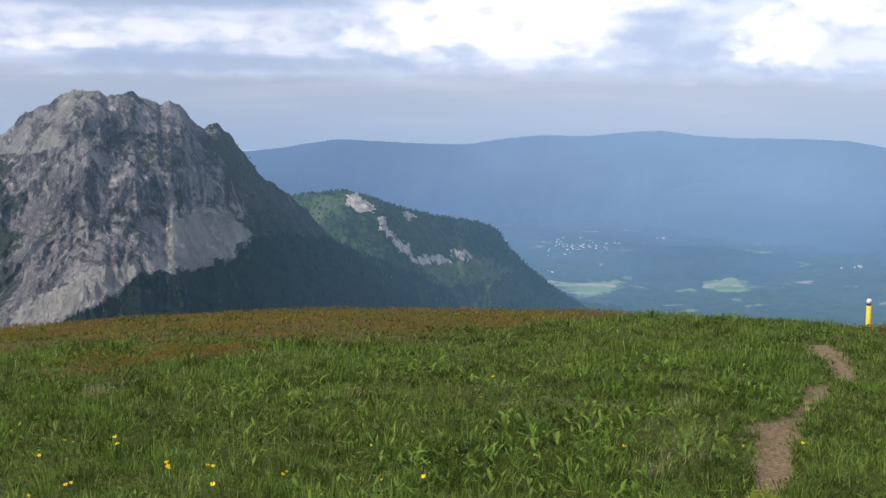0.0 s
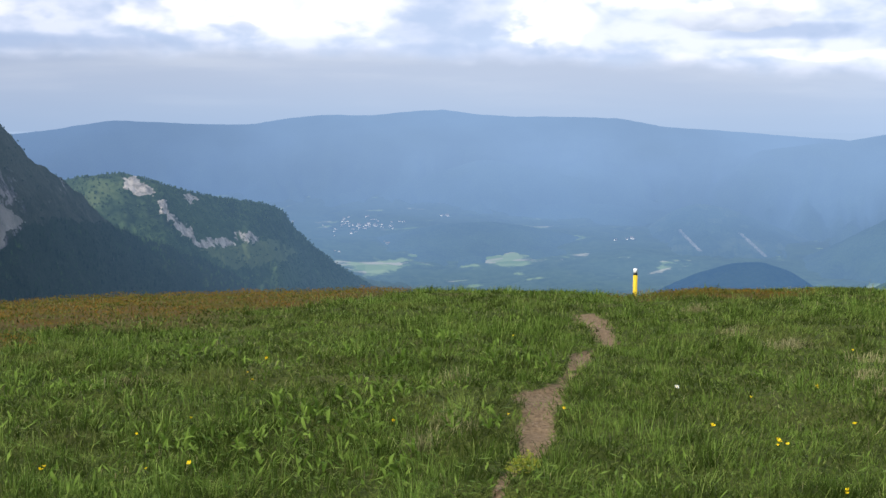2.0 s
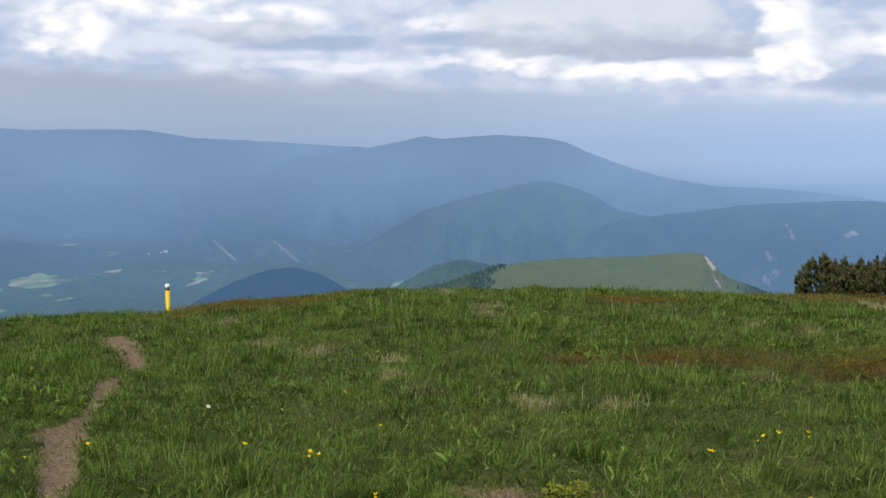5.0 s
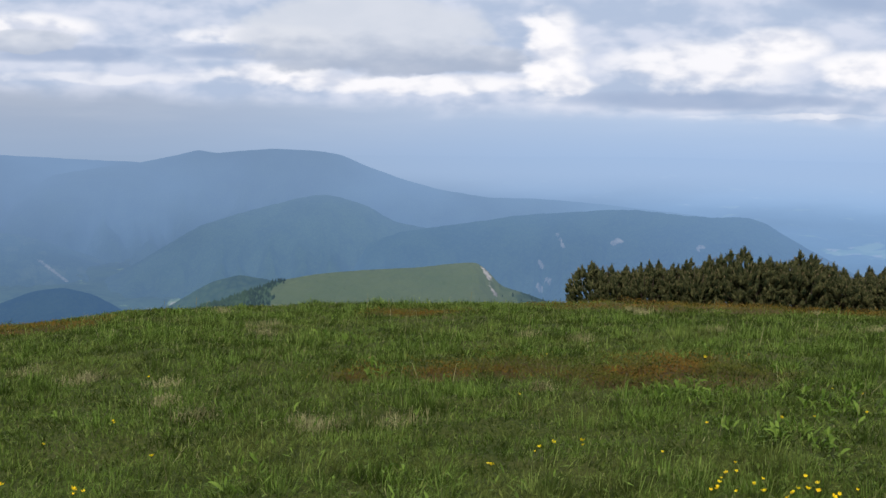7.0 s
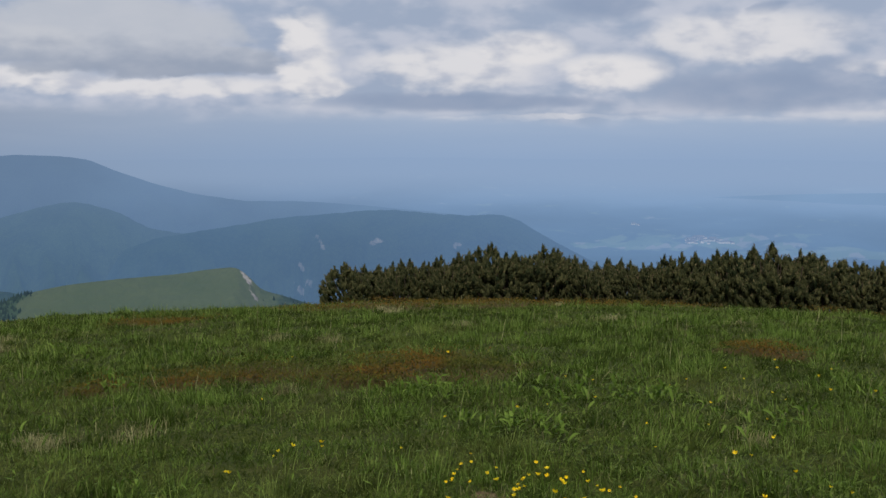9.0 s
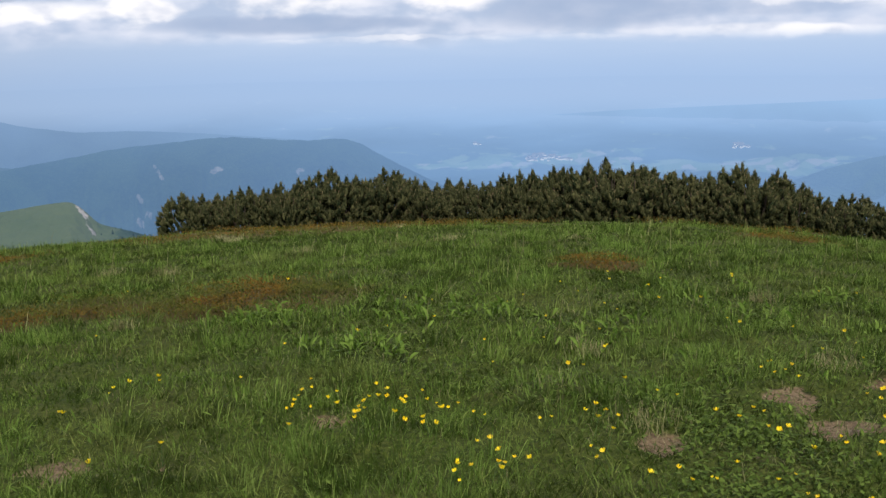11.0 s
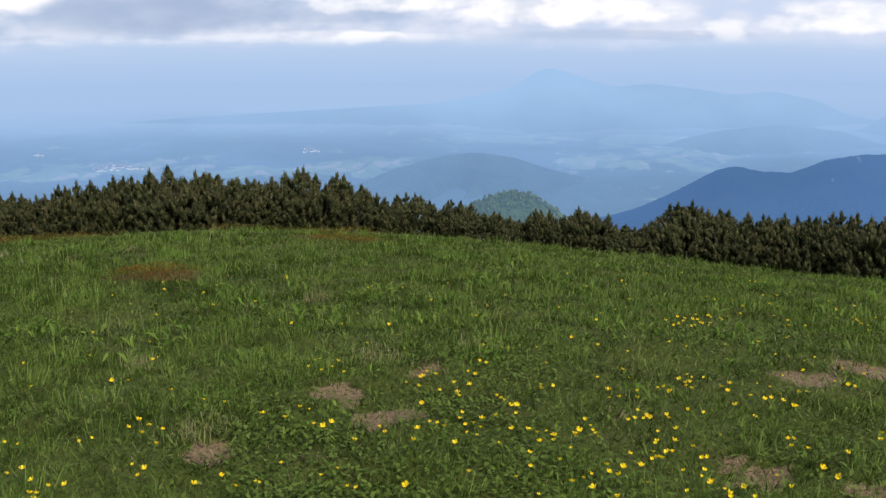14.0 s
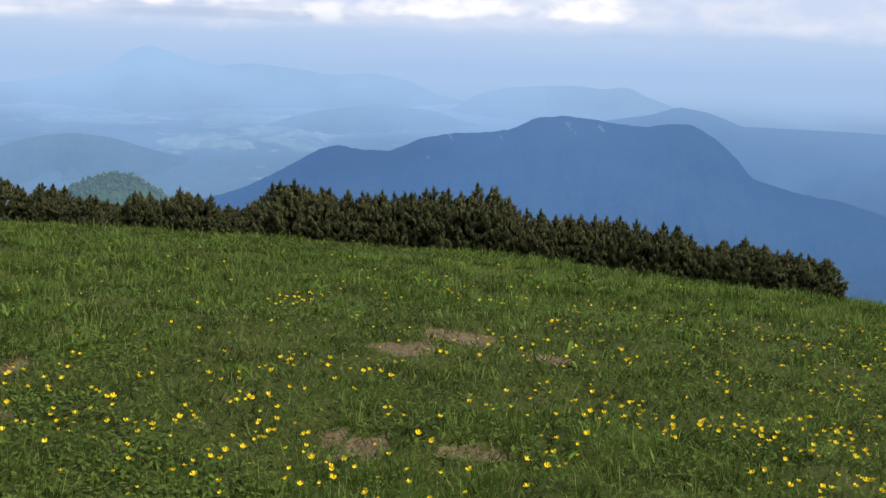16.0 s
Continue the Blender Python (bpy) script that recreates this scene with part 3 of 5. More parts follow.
# ---- mountains ----
def ridge(name, label, crest, dist, mat, front=900.0, back=700.0, foot=-455.0, rough=0.05, rugged=40.0, seed=1, columns=110, rows=44, power=1.0, paint=None,
          turn=0.0, bumps=0.0, category="mountain", pad=2.0, soft=0.18, crag=0.0, swing=None):
    """A mountain with its crest along headings and heights above the eye's level, given in degrees."""
    ca, ce = np.array([c[0] for c in crest], float), np.array([c[1] for c in crest], float)
    az = np.linspace(ca[0] - pad, ca[-1] + pad, columns)
    reach = dist * (1 + turn * (az - az.mean()) / 20)
    if swing:
        reach = np.interp(az, [w[0] for w in swing], [w[1] for w in swing])
    level = np.interp(az, ca, ce)
    if soft:
        grid = np.linspace(az[0] - 3, az[-1] + 3, 3000)
        wide = np.exp(-0.5 * (np.arange(-3 * soft, 3 * soft, grid[1] - grid[0]) / soft) ** 2)
        level = np.interp(az, grid, np.convolve(np.interp(grid, ca, ce), wide / wide.sum(), "same"))
    top = EYE + reach * np.tan(np.radians(level))
    out = np.maximum(np.clip((ca[0] - az) / pad, 0, 1), np.clip((az - ca[-1]) / pad, 0, 1))
    top = top + (foot - top) * out ** 1.3
    top = top + rough * dist / 100 * fractal(az * 3.1, az * 0 + seed, seed, 5 if crag else 3) * (1 - out)
    t = np.concatenate([-np.linspace(1, 0, rows) ** 1.6, np.linspace(0, 1, 14)[1:]])
    A, T = np.meshgrid(az, t, indexing="ij")
    Rc, Top = np.meshgrid(reach, t, indexing="ij")[0], np.meshgrid(top, t, indexing="ij")[0]
    s = np.abs(T)
    r = Rc + np.where(T < 0, T * front, T * back)
    z = foot + (Top - foot) * (1 - s) ** power
    if crag:
        along, up = np.radians(A) * dist / 120, z / 120
        along, up = along * 0.9 + up * 0.4, up * 0.9 - along * 0.4
        warp = fuzz(along * 1.3, up * 1.3, seed + 7) * 0.35
        face = sum(0.62 ** o * (1 - 2 * np.abs(fuzz((along + warp) * 2.1 ** o, (up * 0.75 - warp) * 2.1 ** o, seed + 20 + o))) for o in range(7)) / 2
        r = r - crag * face * np.clip(s * 14, 0.15, 1) * np.clip((0.6 - s) * 6, 0.1, 1)
    x, y = np.sin(np.radians(A)) * r, np.cos(np.radians(A)) * r
    fade = np.clip(s * 4, 0, 1) ** 1.5 * np.clip((1 - s) * 4, 0, 1) * np.clip((Top - foot) / 120, 0.1, 1)
    gully = -1 + fractal(A * dist / 4200 + fuzz(A * 0.7, s * 4, seed + 3) * 0.35, s * 2.4 + fuzz(A * 0.9, s * 3, seed) * 0.3, seed, 6, True)
    z = z + rugged * fade * gully
    z = z + bumps * fractal(x / 14, y / 14, seed + 5, 3) * np.clip((Top - foot) / 120, 0, 1)
    masks = np.zeros((x.size, 3))
    if paint:
        el = np.degrees(np.arctan2(z - EYE, np.hypot(x, y)))
        masks = paint(A.ravel(), el.ravel(), x.ravel(), y.ravel(), z.ravel())
    spots = np.column_stack([x.ravel(), y.ravel(), z.ravel()])
    me = mesh_of(name, spots, sheet(columns, len(t)), mat, True, masks)
    tagged(new(name, me), label, category, kind="structure")
    front_side = ((T < 0.03) & (s < 0.75) & (out[:, None] < 0.9)).ravel()
    return spots[front_side], masks[front_side]


def paint_crag(a, e, x, y, z):
    wa, we = a + 0.2 * fractal(a * 3.4, e * 3.4, 61), e + 0.16 * fractal(a * 3.4, e * 3.4, 67)
    scree = inside(wa, we, [(-13.7, -4.4), (-13.2, -5.7), (-12.5, -6.3), (-12.2, -5.5), (-11.5, -5.6), (-10.3, -6.0), (-9.3, -6.9), (-10.1, -7.4), (-10.5, -8.1), (-11.5, -7.9), (-12.3, -8.4), (-14.3, -8.4), (-13.7, -7.2), (-13.4, -6.3)])
    scree = np.maximum(scree, inside(wa, we, [(-21.0, -10.6), (-20.1, -9.8), (-18.3, -9.0), (-17.0, -8.2), (-15.0, -8.2), (-15.0, -8.7), (-16.1, -9.5), (-17.0, -10.1), (-19.3, -10.8)]))
    scree = np.maximum(scree, 0.8 * np.clip(1.3 - np.abs(wa + 18.3 - (we + 7.6) * 0.8) / 0.12, 0, 1) * (np.abs(we + 7.4) < 0.9))
    # no scree up here: the cliffs' sunlit brightness put into the pale mask
    scree = np.maximum(scree, 0.57 * inside(wa, we, [(-22, -2.9), (-22, 1.0), (-15.7, 1.0), (-16.2, -1.4), (-17.6, -2.3), (-19.5, -2.9)]))
    scree = np.maximum(scree, 0.36 * inside(wa, we, [(-15.7, 1.0), (-11.0, 0.5), (-11.5, -1.9), (-15.9, -1.6)]))
    for ca, ce, tilt, long, wide in ((-13.75, -4.0, 0.25, 0.9, 0.13), (-11.6, -4.9, -0.3, 0.9, 0.10), (-15.4, -7.6, -0.25, 0.9, 0.09), (-18.9, -4.6, 0.2, 0.5, 0.12), (-17.4, -6.4, 0.15, 0.6, 0.10)):
        scree = np.maximum(scree, np.clip(1.5 - np.abs(wa - ca + (we - ce) * tilt) / wide, 0, 0.9) * (np.abs(we - ce) < long))
    edge = np.interp(wa, (-22, -19, -17, -15.6, -14.8, -12.3, -10.5, -9.4, -8.3, -6.1, 2), (-10.9, -10.8, -10.1, -9.3, -8.6, -8.45, -8.1, -7.1, -6.8, -7.0, -9.0))
    woods = np.clip(0.5 + (edge - we) * 1.1, 0, 1) * (1 - scree)
    green = inside(wa, we, [(-16, -2.0), (-13.0, -1.8), (-12.4, -3.0), (-14, -4.6), (-15.6, -3.4)]) * 0.5
    green = np.maximum(green, np.clip((wa + 12.2 + (we + 2.0) * 0.35) / 1.6, 0, 1) * 1.1)
    green = np.maximum(green, np.clip((-19.8 - wa) / 1.0, 0, 1) * 0.6)
    green = green - 0.45 * np.clip((we + 2.2) / 1.0, 0, 1) * (wa < -11)
    return np.column_stack([scree, woods, green])


def paint_spur(a, e, x, y, z):
    wa, we = a + 0.34 * fractal(a * 3.5, e * 3.5, 71), e + 0.26 * fractal(a * 3.5, e * 3.5, 73)
    rock = inside(wa, we, [(-4.9, -5.0), (-4.4, -4.95), (-3.4, -5.6), (-3.5, -5.9), (-4.6, -5.7)])
    rock = np.maximum(rock, inside(wa, we, [(-3.0, -6.5), (-2.4, -6.8), (-1.4, -7.9), (1.4, -7.7), (1.6, -8.2), (-1.0, -8.6), (-1.6, -8.3), (-2.9, -7.0)]))
    rock = np.maximum(rock, inside(wa, we, [(-2.2, -5.75), (-1.6, -5.8), (-1.2, -6.1), (-2.0, -6.2)]))
    rock = np.where((we < -6.3) & (rock > 0), 0.53, rock * 0.75)
    rock = np.maximum(rock, inside(wa, we, [(-3.2, -6.0), (-2.9, -6.0), (-2.7, -6.6), (-3.2, -6.8)]) * 0.7)
    open_land = np.clip((a + 4.2) * -0.2 + 0.2, 0, 0.28) + 0.14 * (a < 0) * (we > -7.2)
    open_land = np.maximum(open_land, inside(wa, we, [(-1.5, -8.5), (2.5, -8.0), (3.5, -8.9), (0.5, -9.6)]) * 0.55)
    return np.column_stack([rock, rock * 0, open_land])


def paint_alp(a, e, x, y, z):
    wa, we = a + 0.1 * fractal(a * 3, e * 3, 81), e
    rock = inside(wa, we, [(46.1, -7.9), (46.5, -8.0), (46.95, -8.7), (47.3, -9.4), (47.1, -9.8), (46.75, -9.0)])
    firs = inside(wa, we, [(31.0, -10.8), (33.9, -9.3), (36.3, -8.5), (36.6, -8.86), (36.0, -9.3), (36.0, -10.0), (32.5, -10.9)])
    pasture = np.where(wa > 47.3, 0.5, np.where(firs > 0, -0.6, 1.1))
    return np.column_stack([rock * 0.47, firs, pasture])


def paint_cliffs(spots):
    def paint(a, e, x, y, z):
        rock = np.zeros(len(a))
        for ca, ce, w, h in spots:
            rock = np.maximum(rock, np.clip(1.4 + 1.1 * fractal(a * 7, e * 7, 83) - np.hypot((a - ca + (e - ce) * 0.5) / w, (e - ce) / (h * 1.3)), 0, 1))
        return np.column_stack([rock, rock * 0, rock * 0 + 0.05])
    return paint


peak = ridge("rocky_peak", "steep grey limestone peak with pale scree and dark forest", (
    (-22.4, -2.53), (-20.9, -1.93), (-20.26, -1.52), (-19.82, -1.03), (-19.36, -0.69), (-18.74, -0.69), (-18.04, -0.04), (-17.5, 0.2), (-16.82, 0.02), (-16.19, -0.11),
    (-15.8, 0.0), (-15.5, -0.11), (-14.9, 0.05), (-14.21, -0.37), (-13.62, -0.69), (-13.22, -0.45), (-12.75, -0.64), (-12.05, -1.37), (-11.71, -1.61), (-10.99, -1.56),
    (-10.54, -1.83), (-9.88, -2.74), (-9.4, -3.42), (-8.74, -4.2), (-7.65, -4.95), (-6.69, -5.79), (-6.01, -6.63), (-5.18, -7.34), (-2.37, -8.47), (-0.68, -9.17), (1.74, -10.64)),
    1000, M_CRAG, front=480, back=400, foot=-400, rough=0.34, rugged=9, seed=4, columns=560, rows=250, power=1.12, paint=paint_crag, bumps=1.5, pad=6.0, soft=0.0, crag=24.0,
    swing=((-30, 1060), (-22, 1000), (-17, 960), (-13, 1000), (-9, 1080), (2, 1420), (8, 1500)))
spur = ridge("wooded_spur", "wooded spur with pale cliffs behind the rocky peak", (
    (-9.4, -5.35), (-7.37, -4.96), (-6.27, -4.83), (-4.88, -4.72), (-4.04, -4.97), (-2.36, -5.54), (-0.68, -5.95), (1.29, -6.23), (2.19, -6.42), (2.84, -6.78), (3.13, -7.39),
    (3.84, -8.16), (4.69, -8.85), (5.83, -9.66), (7.25, -10.55)), 1550, M_SPUR, front=620, rough=0.03, rugged=34, seed=8, columns=300, rows=130, paint=paint_spur, bumps=2.0,
    swing=((-14, 1560), (-6, 1500), (-3, 1520), (1, 1680), (4, 1850), (8, 2100)))
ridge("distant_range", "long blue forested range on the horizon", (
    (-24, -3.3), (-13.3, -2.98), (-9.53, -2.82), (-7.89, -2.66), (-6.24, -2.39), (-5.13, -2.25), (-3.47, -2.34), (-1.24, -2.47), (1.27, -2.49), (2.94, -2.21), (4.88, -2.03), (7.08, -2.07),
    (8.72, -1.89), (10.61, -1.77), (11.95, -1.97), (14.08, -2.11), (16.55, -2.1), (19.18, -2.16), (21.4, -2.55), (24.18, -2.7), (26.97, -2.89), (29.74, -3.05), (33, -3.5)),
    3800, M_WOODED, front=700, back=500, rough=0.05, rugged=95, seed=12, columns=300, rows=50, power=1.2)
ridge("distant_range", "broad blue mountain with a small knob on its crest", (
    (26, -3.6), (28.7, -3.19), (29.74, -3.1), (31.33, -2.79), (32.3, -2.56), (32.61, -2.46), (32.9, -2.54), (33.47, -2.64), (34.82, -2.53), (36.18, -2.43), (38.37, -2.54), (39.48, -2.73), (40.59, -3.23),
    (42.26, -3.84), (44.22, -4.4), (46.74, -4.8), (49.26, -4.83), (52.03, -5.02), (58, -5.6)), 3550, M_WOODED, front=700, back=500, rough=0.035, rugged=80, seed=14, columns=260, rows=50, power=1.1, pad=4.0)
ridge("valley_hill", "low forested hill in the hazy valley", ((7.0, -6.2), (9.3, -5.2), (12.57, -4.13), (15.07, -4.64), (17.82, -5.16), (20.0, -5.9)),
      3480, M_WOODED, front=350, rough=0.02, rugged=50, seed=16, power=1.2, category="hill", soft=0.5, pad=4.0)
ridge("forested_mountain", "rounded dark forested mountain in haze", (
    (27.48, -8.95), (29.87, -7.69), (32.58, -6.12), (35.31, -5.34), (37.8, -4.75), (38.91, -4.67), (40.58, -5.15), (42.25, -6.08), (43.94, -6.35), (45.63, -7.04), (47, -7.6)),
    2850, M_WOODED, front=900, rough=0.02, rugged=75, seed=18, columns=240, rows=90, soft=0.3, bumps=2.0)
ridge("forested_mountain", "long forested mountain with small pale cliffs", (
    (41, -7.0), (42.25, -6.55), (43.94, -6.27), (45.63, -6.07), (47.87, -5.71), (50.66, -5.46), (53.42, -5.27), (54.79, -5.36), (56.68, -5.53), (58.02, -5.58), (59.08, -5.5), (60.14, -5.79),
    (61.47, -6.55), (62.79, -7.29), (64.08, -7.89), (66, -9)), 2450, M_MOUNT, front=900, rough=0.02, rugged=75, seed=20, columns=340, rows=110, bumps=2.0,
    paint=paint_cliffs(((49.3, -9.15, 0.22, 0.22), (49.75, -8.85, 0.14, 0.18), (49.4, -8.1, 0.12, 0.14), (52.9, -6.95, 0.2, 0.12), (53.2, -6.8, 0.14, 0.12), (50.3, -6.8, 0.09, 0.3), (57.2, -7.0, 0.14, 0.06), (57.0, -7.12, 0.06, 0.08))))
alp = ridge("green_alp", "smooth green grazed ridge with a rocky edge", (
    (29.5, -11.2), (31.68, -10.2), (33.86, -9.72), (34.97, -9.34), (36.64, -8.82), (38.31, -8.56), (40.56, -8.39), (43.38, -8.26), (45.08, -8.05), (46.2, -7.99), (46.77, -8.43), (47.35, -9.13),
    (48.76, -9.53), (51, -10.3)), 1150, M_ALP, front=480, back=300, foot=-400, rough=0.01, rugged=7, seed=22, columns=220, rows=80, soft=0.2, paint=paint_alp, bumps=0.25, category="ridge", pad=4)
ridge("wooded_hill", "small dark wooded hill below the pasture", ((30, -10.6), (31.14, -9.91), (33.06, -8.87), (34.43, -8.55), (35.81, -8.8), (37.19, -9.24), (39, -9.8)),
      1700, M_WOODED, front=450, back=300, rough=0.02, rugged=16, seed=24, bumps=0.5, category="hill")
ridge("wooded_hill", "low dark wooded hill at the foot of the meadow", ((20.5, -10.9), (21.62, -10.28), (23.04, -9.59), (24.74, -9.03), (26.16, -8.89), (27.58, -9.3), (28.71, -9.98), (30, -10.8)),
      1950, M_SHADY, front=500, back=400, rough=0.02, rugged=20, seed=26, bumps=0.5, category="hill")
ridge("valley_hill", "wooded valley hill with two pale ski cuts", ((18.5, -8.4), (20.23, -7.89), (21.65, -6.65), (23.05, -6.15), (24.46, -6.37), (26.43, -7.07), (28.69, -7.89), (31, -8.4)),
      3150, M_WOODED, front=700, rough=0.02, rugged=45, seed=28, columns=260, rows=100, pad=3.0, soft=0.4, category="hill",
      paint=lambda a, e, x, y, z: np.column_stack([np.maximum(np.clip(1.4 - np.abs(a - 22.65 + (e + 7.9) * 1.05) / 0.11, 0, 0.9) * (np.abs(e + 8.0) < 0.5), np.clip(1.4 - np.abs(a - 25.75 + (e + 8.1) * 1.15) / 0.11, 0, 0.9) * (np.abs(e + 8.1) < 0.55)), a * 0, 0.38 + 0.4 * fractal(a * 1.5, e * 3, 91)]))
for label, crest, away, seed in (
        ("low rolling wooded hill in the valley", ((8.0, -7.9), (10.5, -7.4), (13.0, -7.25), (15.5, -7.55), (18.0, -8.1)), 2950, 53),
        ("low wooded hill below the far range", ((13.5, -6.9), (16.0, -6.35), (18.5, -6.3), (21.0, -6.55), (24.0, -7.0)), 3350, 57)):
    ridge("valley_hill", label, crest, away, M_WOODED, front=420, back=350, rough=0.03, rugged=22, seed=seed, power=1.2, category="hill", soft=0.4, pad=2.5,
          paint=lambda a, e, x, y, z: np.column_stack([a * 0, a * 0, 0.20 + 0.55 * fractal(x / 130, y / 130, 93)]))
knoll = ridge("wooded_hill", "green wooded knoll behind the dwarf pines", ((83.5, -10.2), (85.15, -9.42), (86.28, -8.9), (87.41, -8.46), (88.54, -8.18), (89.38, -8.32), (90.51, -8.88), (91.65, -9.63), (93.5, -10.6)),
      1150, M_COPSE, front=400, back=350, rough=0.015, rugged=8, seed=30, columns=160, rows=100, bumps=2.2, category="hill",
      paint=lambda a, e, x, y, z: np.column_stack([a * 0, a * 0, a * 0 + 0.34]))
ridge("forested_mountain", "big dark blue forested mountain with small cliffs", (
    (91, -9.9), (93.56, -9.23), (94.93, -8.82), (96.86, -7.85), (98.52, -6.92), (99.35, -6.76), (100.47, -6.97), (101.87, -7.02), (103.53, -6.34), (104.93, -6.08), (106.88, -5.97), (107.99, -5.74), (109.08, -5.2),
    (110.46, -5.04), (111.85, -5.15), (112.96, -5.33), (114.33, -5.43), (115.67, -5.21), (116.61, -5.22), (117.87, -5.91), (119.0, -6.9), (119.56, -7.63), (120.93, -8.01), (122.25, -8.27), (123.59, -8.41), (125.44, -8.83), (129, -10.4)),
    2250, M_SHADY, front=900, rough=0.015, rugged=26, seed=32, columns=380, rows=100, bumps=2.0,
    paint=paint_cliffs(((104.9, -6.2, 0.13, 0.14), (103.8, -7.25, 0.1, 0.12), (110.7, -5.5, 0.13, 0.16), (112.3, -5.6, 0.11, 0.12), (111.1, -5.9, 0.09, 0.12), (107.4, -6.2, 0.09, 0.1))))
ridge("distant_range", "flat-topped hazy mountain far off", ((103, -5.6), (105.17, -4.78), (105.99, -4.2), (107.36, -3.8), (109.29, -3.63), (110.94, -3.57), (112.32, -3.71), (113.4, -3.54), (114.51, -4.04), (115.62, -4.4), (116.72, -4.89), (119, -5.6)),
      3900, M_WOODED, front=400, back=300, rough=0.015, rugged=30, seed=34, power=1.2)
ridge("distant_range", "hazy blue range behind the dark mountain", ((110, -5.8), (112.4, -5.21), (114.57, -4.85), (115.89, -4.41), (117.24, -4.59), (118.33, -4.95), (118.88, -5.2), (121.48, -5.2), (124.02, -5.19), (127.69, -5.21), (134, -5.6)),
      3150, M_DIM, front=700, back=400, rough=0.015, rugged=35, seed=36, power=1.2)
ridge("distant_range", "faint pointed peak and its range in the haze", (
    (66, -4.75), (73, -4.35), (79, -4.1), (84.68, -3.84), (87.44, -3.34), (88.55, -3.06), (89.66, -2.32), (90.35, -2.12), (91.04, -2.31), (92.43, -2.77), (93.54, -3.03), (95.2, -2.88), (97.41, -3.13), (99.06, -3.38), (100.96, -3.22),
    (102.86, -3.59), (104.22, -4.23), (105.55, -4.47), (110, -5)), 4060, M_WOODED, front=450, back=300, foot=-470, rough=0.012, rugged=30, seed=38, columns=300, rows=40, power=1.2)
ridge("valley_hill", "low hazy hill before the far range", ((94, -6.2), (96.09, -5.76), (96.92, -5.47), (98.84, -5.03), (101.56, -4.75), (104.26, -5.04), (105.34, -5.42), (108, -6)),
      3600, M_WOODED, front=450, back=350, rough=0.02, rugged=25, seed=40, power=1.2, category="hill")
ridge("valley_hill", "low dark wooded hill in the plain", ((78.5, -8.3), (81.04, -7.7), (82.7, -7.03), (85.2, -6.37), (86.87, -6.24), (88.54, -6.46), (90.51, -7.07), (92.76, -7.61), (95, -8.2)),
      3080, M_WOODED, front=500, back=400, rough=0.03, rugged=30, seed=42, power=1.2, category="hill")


# ---- woods on the nearer mountains ----
def woods(label, ground, chance, count, low, high, mat, pointed, seed):
    """Many small trees, pointed firs or rounded crowns, joined into one mesh."""
    rng = np.random.default_rng(seed)
    spots, masks = ground
    share = np.clip(chance(masks, spots), 0, 1)
    pick = rng.choice(len(spots), count, p=share / share.sum())
    base = spots[pick] + np.column_stack([rng.normal(0, 1.6, count), rng.normal(0, 1.6, count), np.zeros(count)])
    tall = rng.uniform(low, high, count)
    rings = ((0.0, 0.28), (0.5, 0.17), (1.0, 0.0)) if pointed else ((0.1, 0.34), (0.6, 0.44), (1.0, 0.08))
    sides = 4
    v = np.empty((count, len(rings), sides, 3))
    spin = rng.uniform(0, 6.28, count)
    for i, (h, w) in enumerate(rings):
        for k in range(sides):
            a = spin + 2 * np.pi * k / sides
            rad = tall * w * rng.uniform(0.7, 1.3, count)
            v[:, i, k] = base + np.column_stack([np.cos(a) * rad, np.sin(a) * rad, tall * (h + rng.uniform(-0.05, 0.05, count)) - 0.4])
    f = []
    for i in range(len(rings) - 1):
        for k in range(sides):
            f.append((i * sides + k, i * sides + (k + 1) % sides, (i + 1) * sides + (k + 1) % sides, (i + 1) * sides + k))
    faces = (np.array(f)[None] + (np.arange(count) * len(rings) * sides)[:, None, None]).reshape(-1, 4)
    tagged(new("forest", mesh_of("forest", v.reshape(-1, 3), faces, mat)), label, "forest", kind="stuff")


woods("dark fir and beech forest at the foot of the rocky peak", peak, lambda m, p: np.clip(m[:, 1] * 2.2 - 0.9, 0, 1), 7000, 2.0, 5.0, M_FIR, True, 1)
woods("dark dwarf pine scrub on the crags", peak, lambda m, p: np.clip(m[:, 2] * 0.6 + 0.05, 0, 1) * (m[:, 0] < 0.2) * (m[:, 1] < 2), 1500, 0.8, 2.0, M_FIR, False, 2)
woods("mixed forest on the spur", spur, lambda m, p: np.clip(0.75 - m[:, 2] * 0.9 - m[:, 0] * 3, 0.02, 1), 9500, 1.6, 3.4, M_BEECH, False, 3)
woods("beech wood on the green knoll", knoll, lambda m, p: np.ones(len(m)), 5000, 2.0, 3.8, M_LEAFY, False, 4)
woods("dark firs along the edge of the green ridge", alp, lambda m, p: np.where(m[:, 1] > 0.5, 1.0, np.where((m[:, 2] < 0.6) & (m[:, 0] < 0.2), 0.05, 0.0008)), 1100, 2.0, 4.5, M_FIR, True, 5)


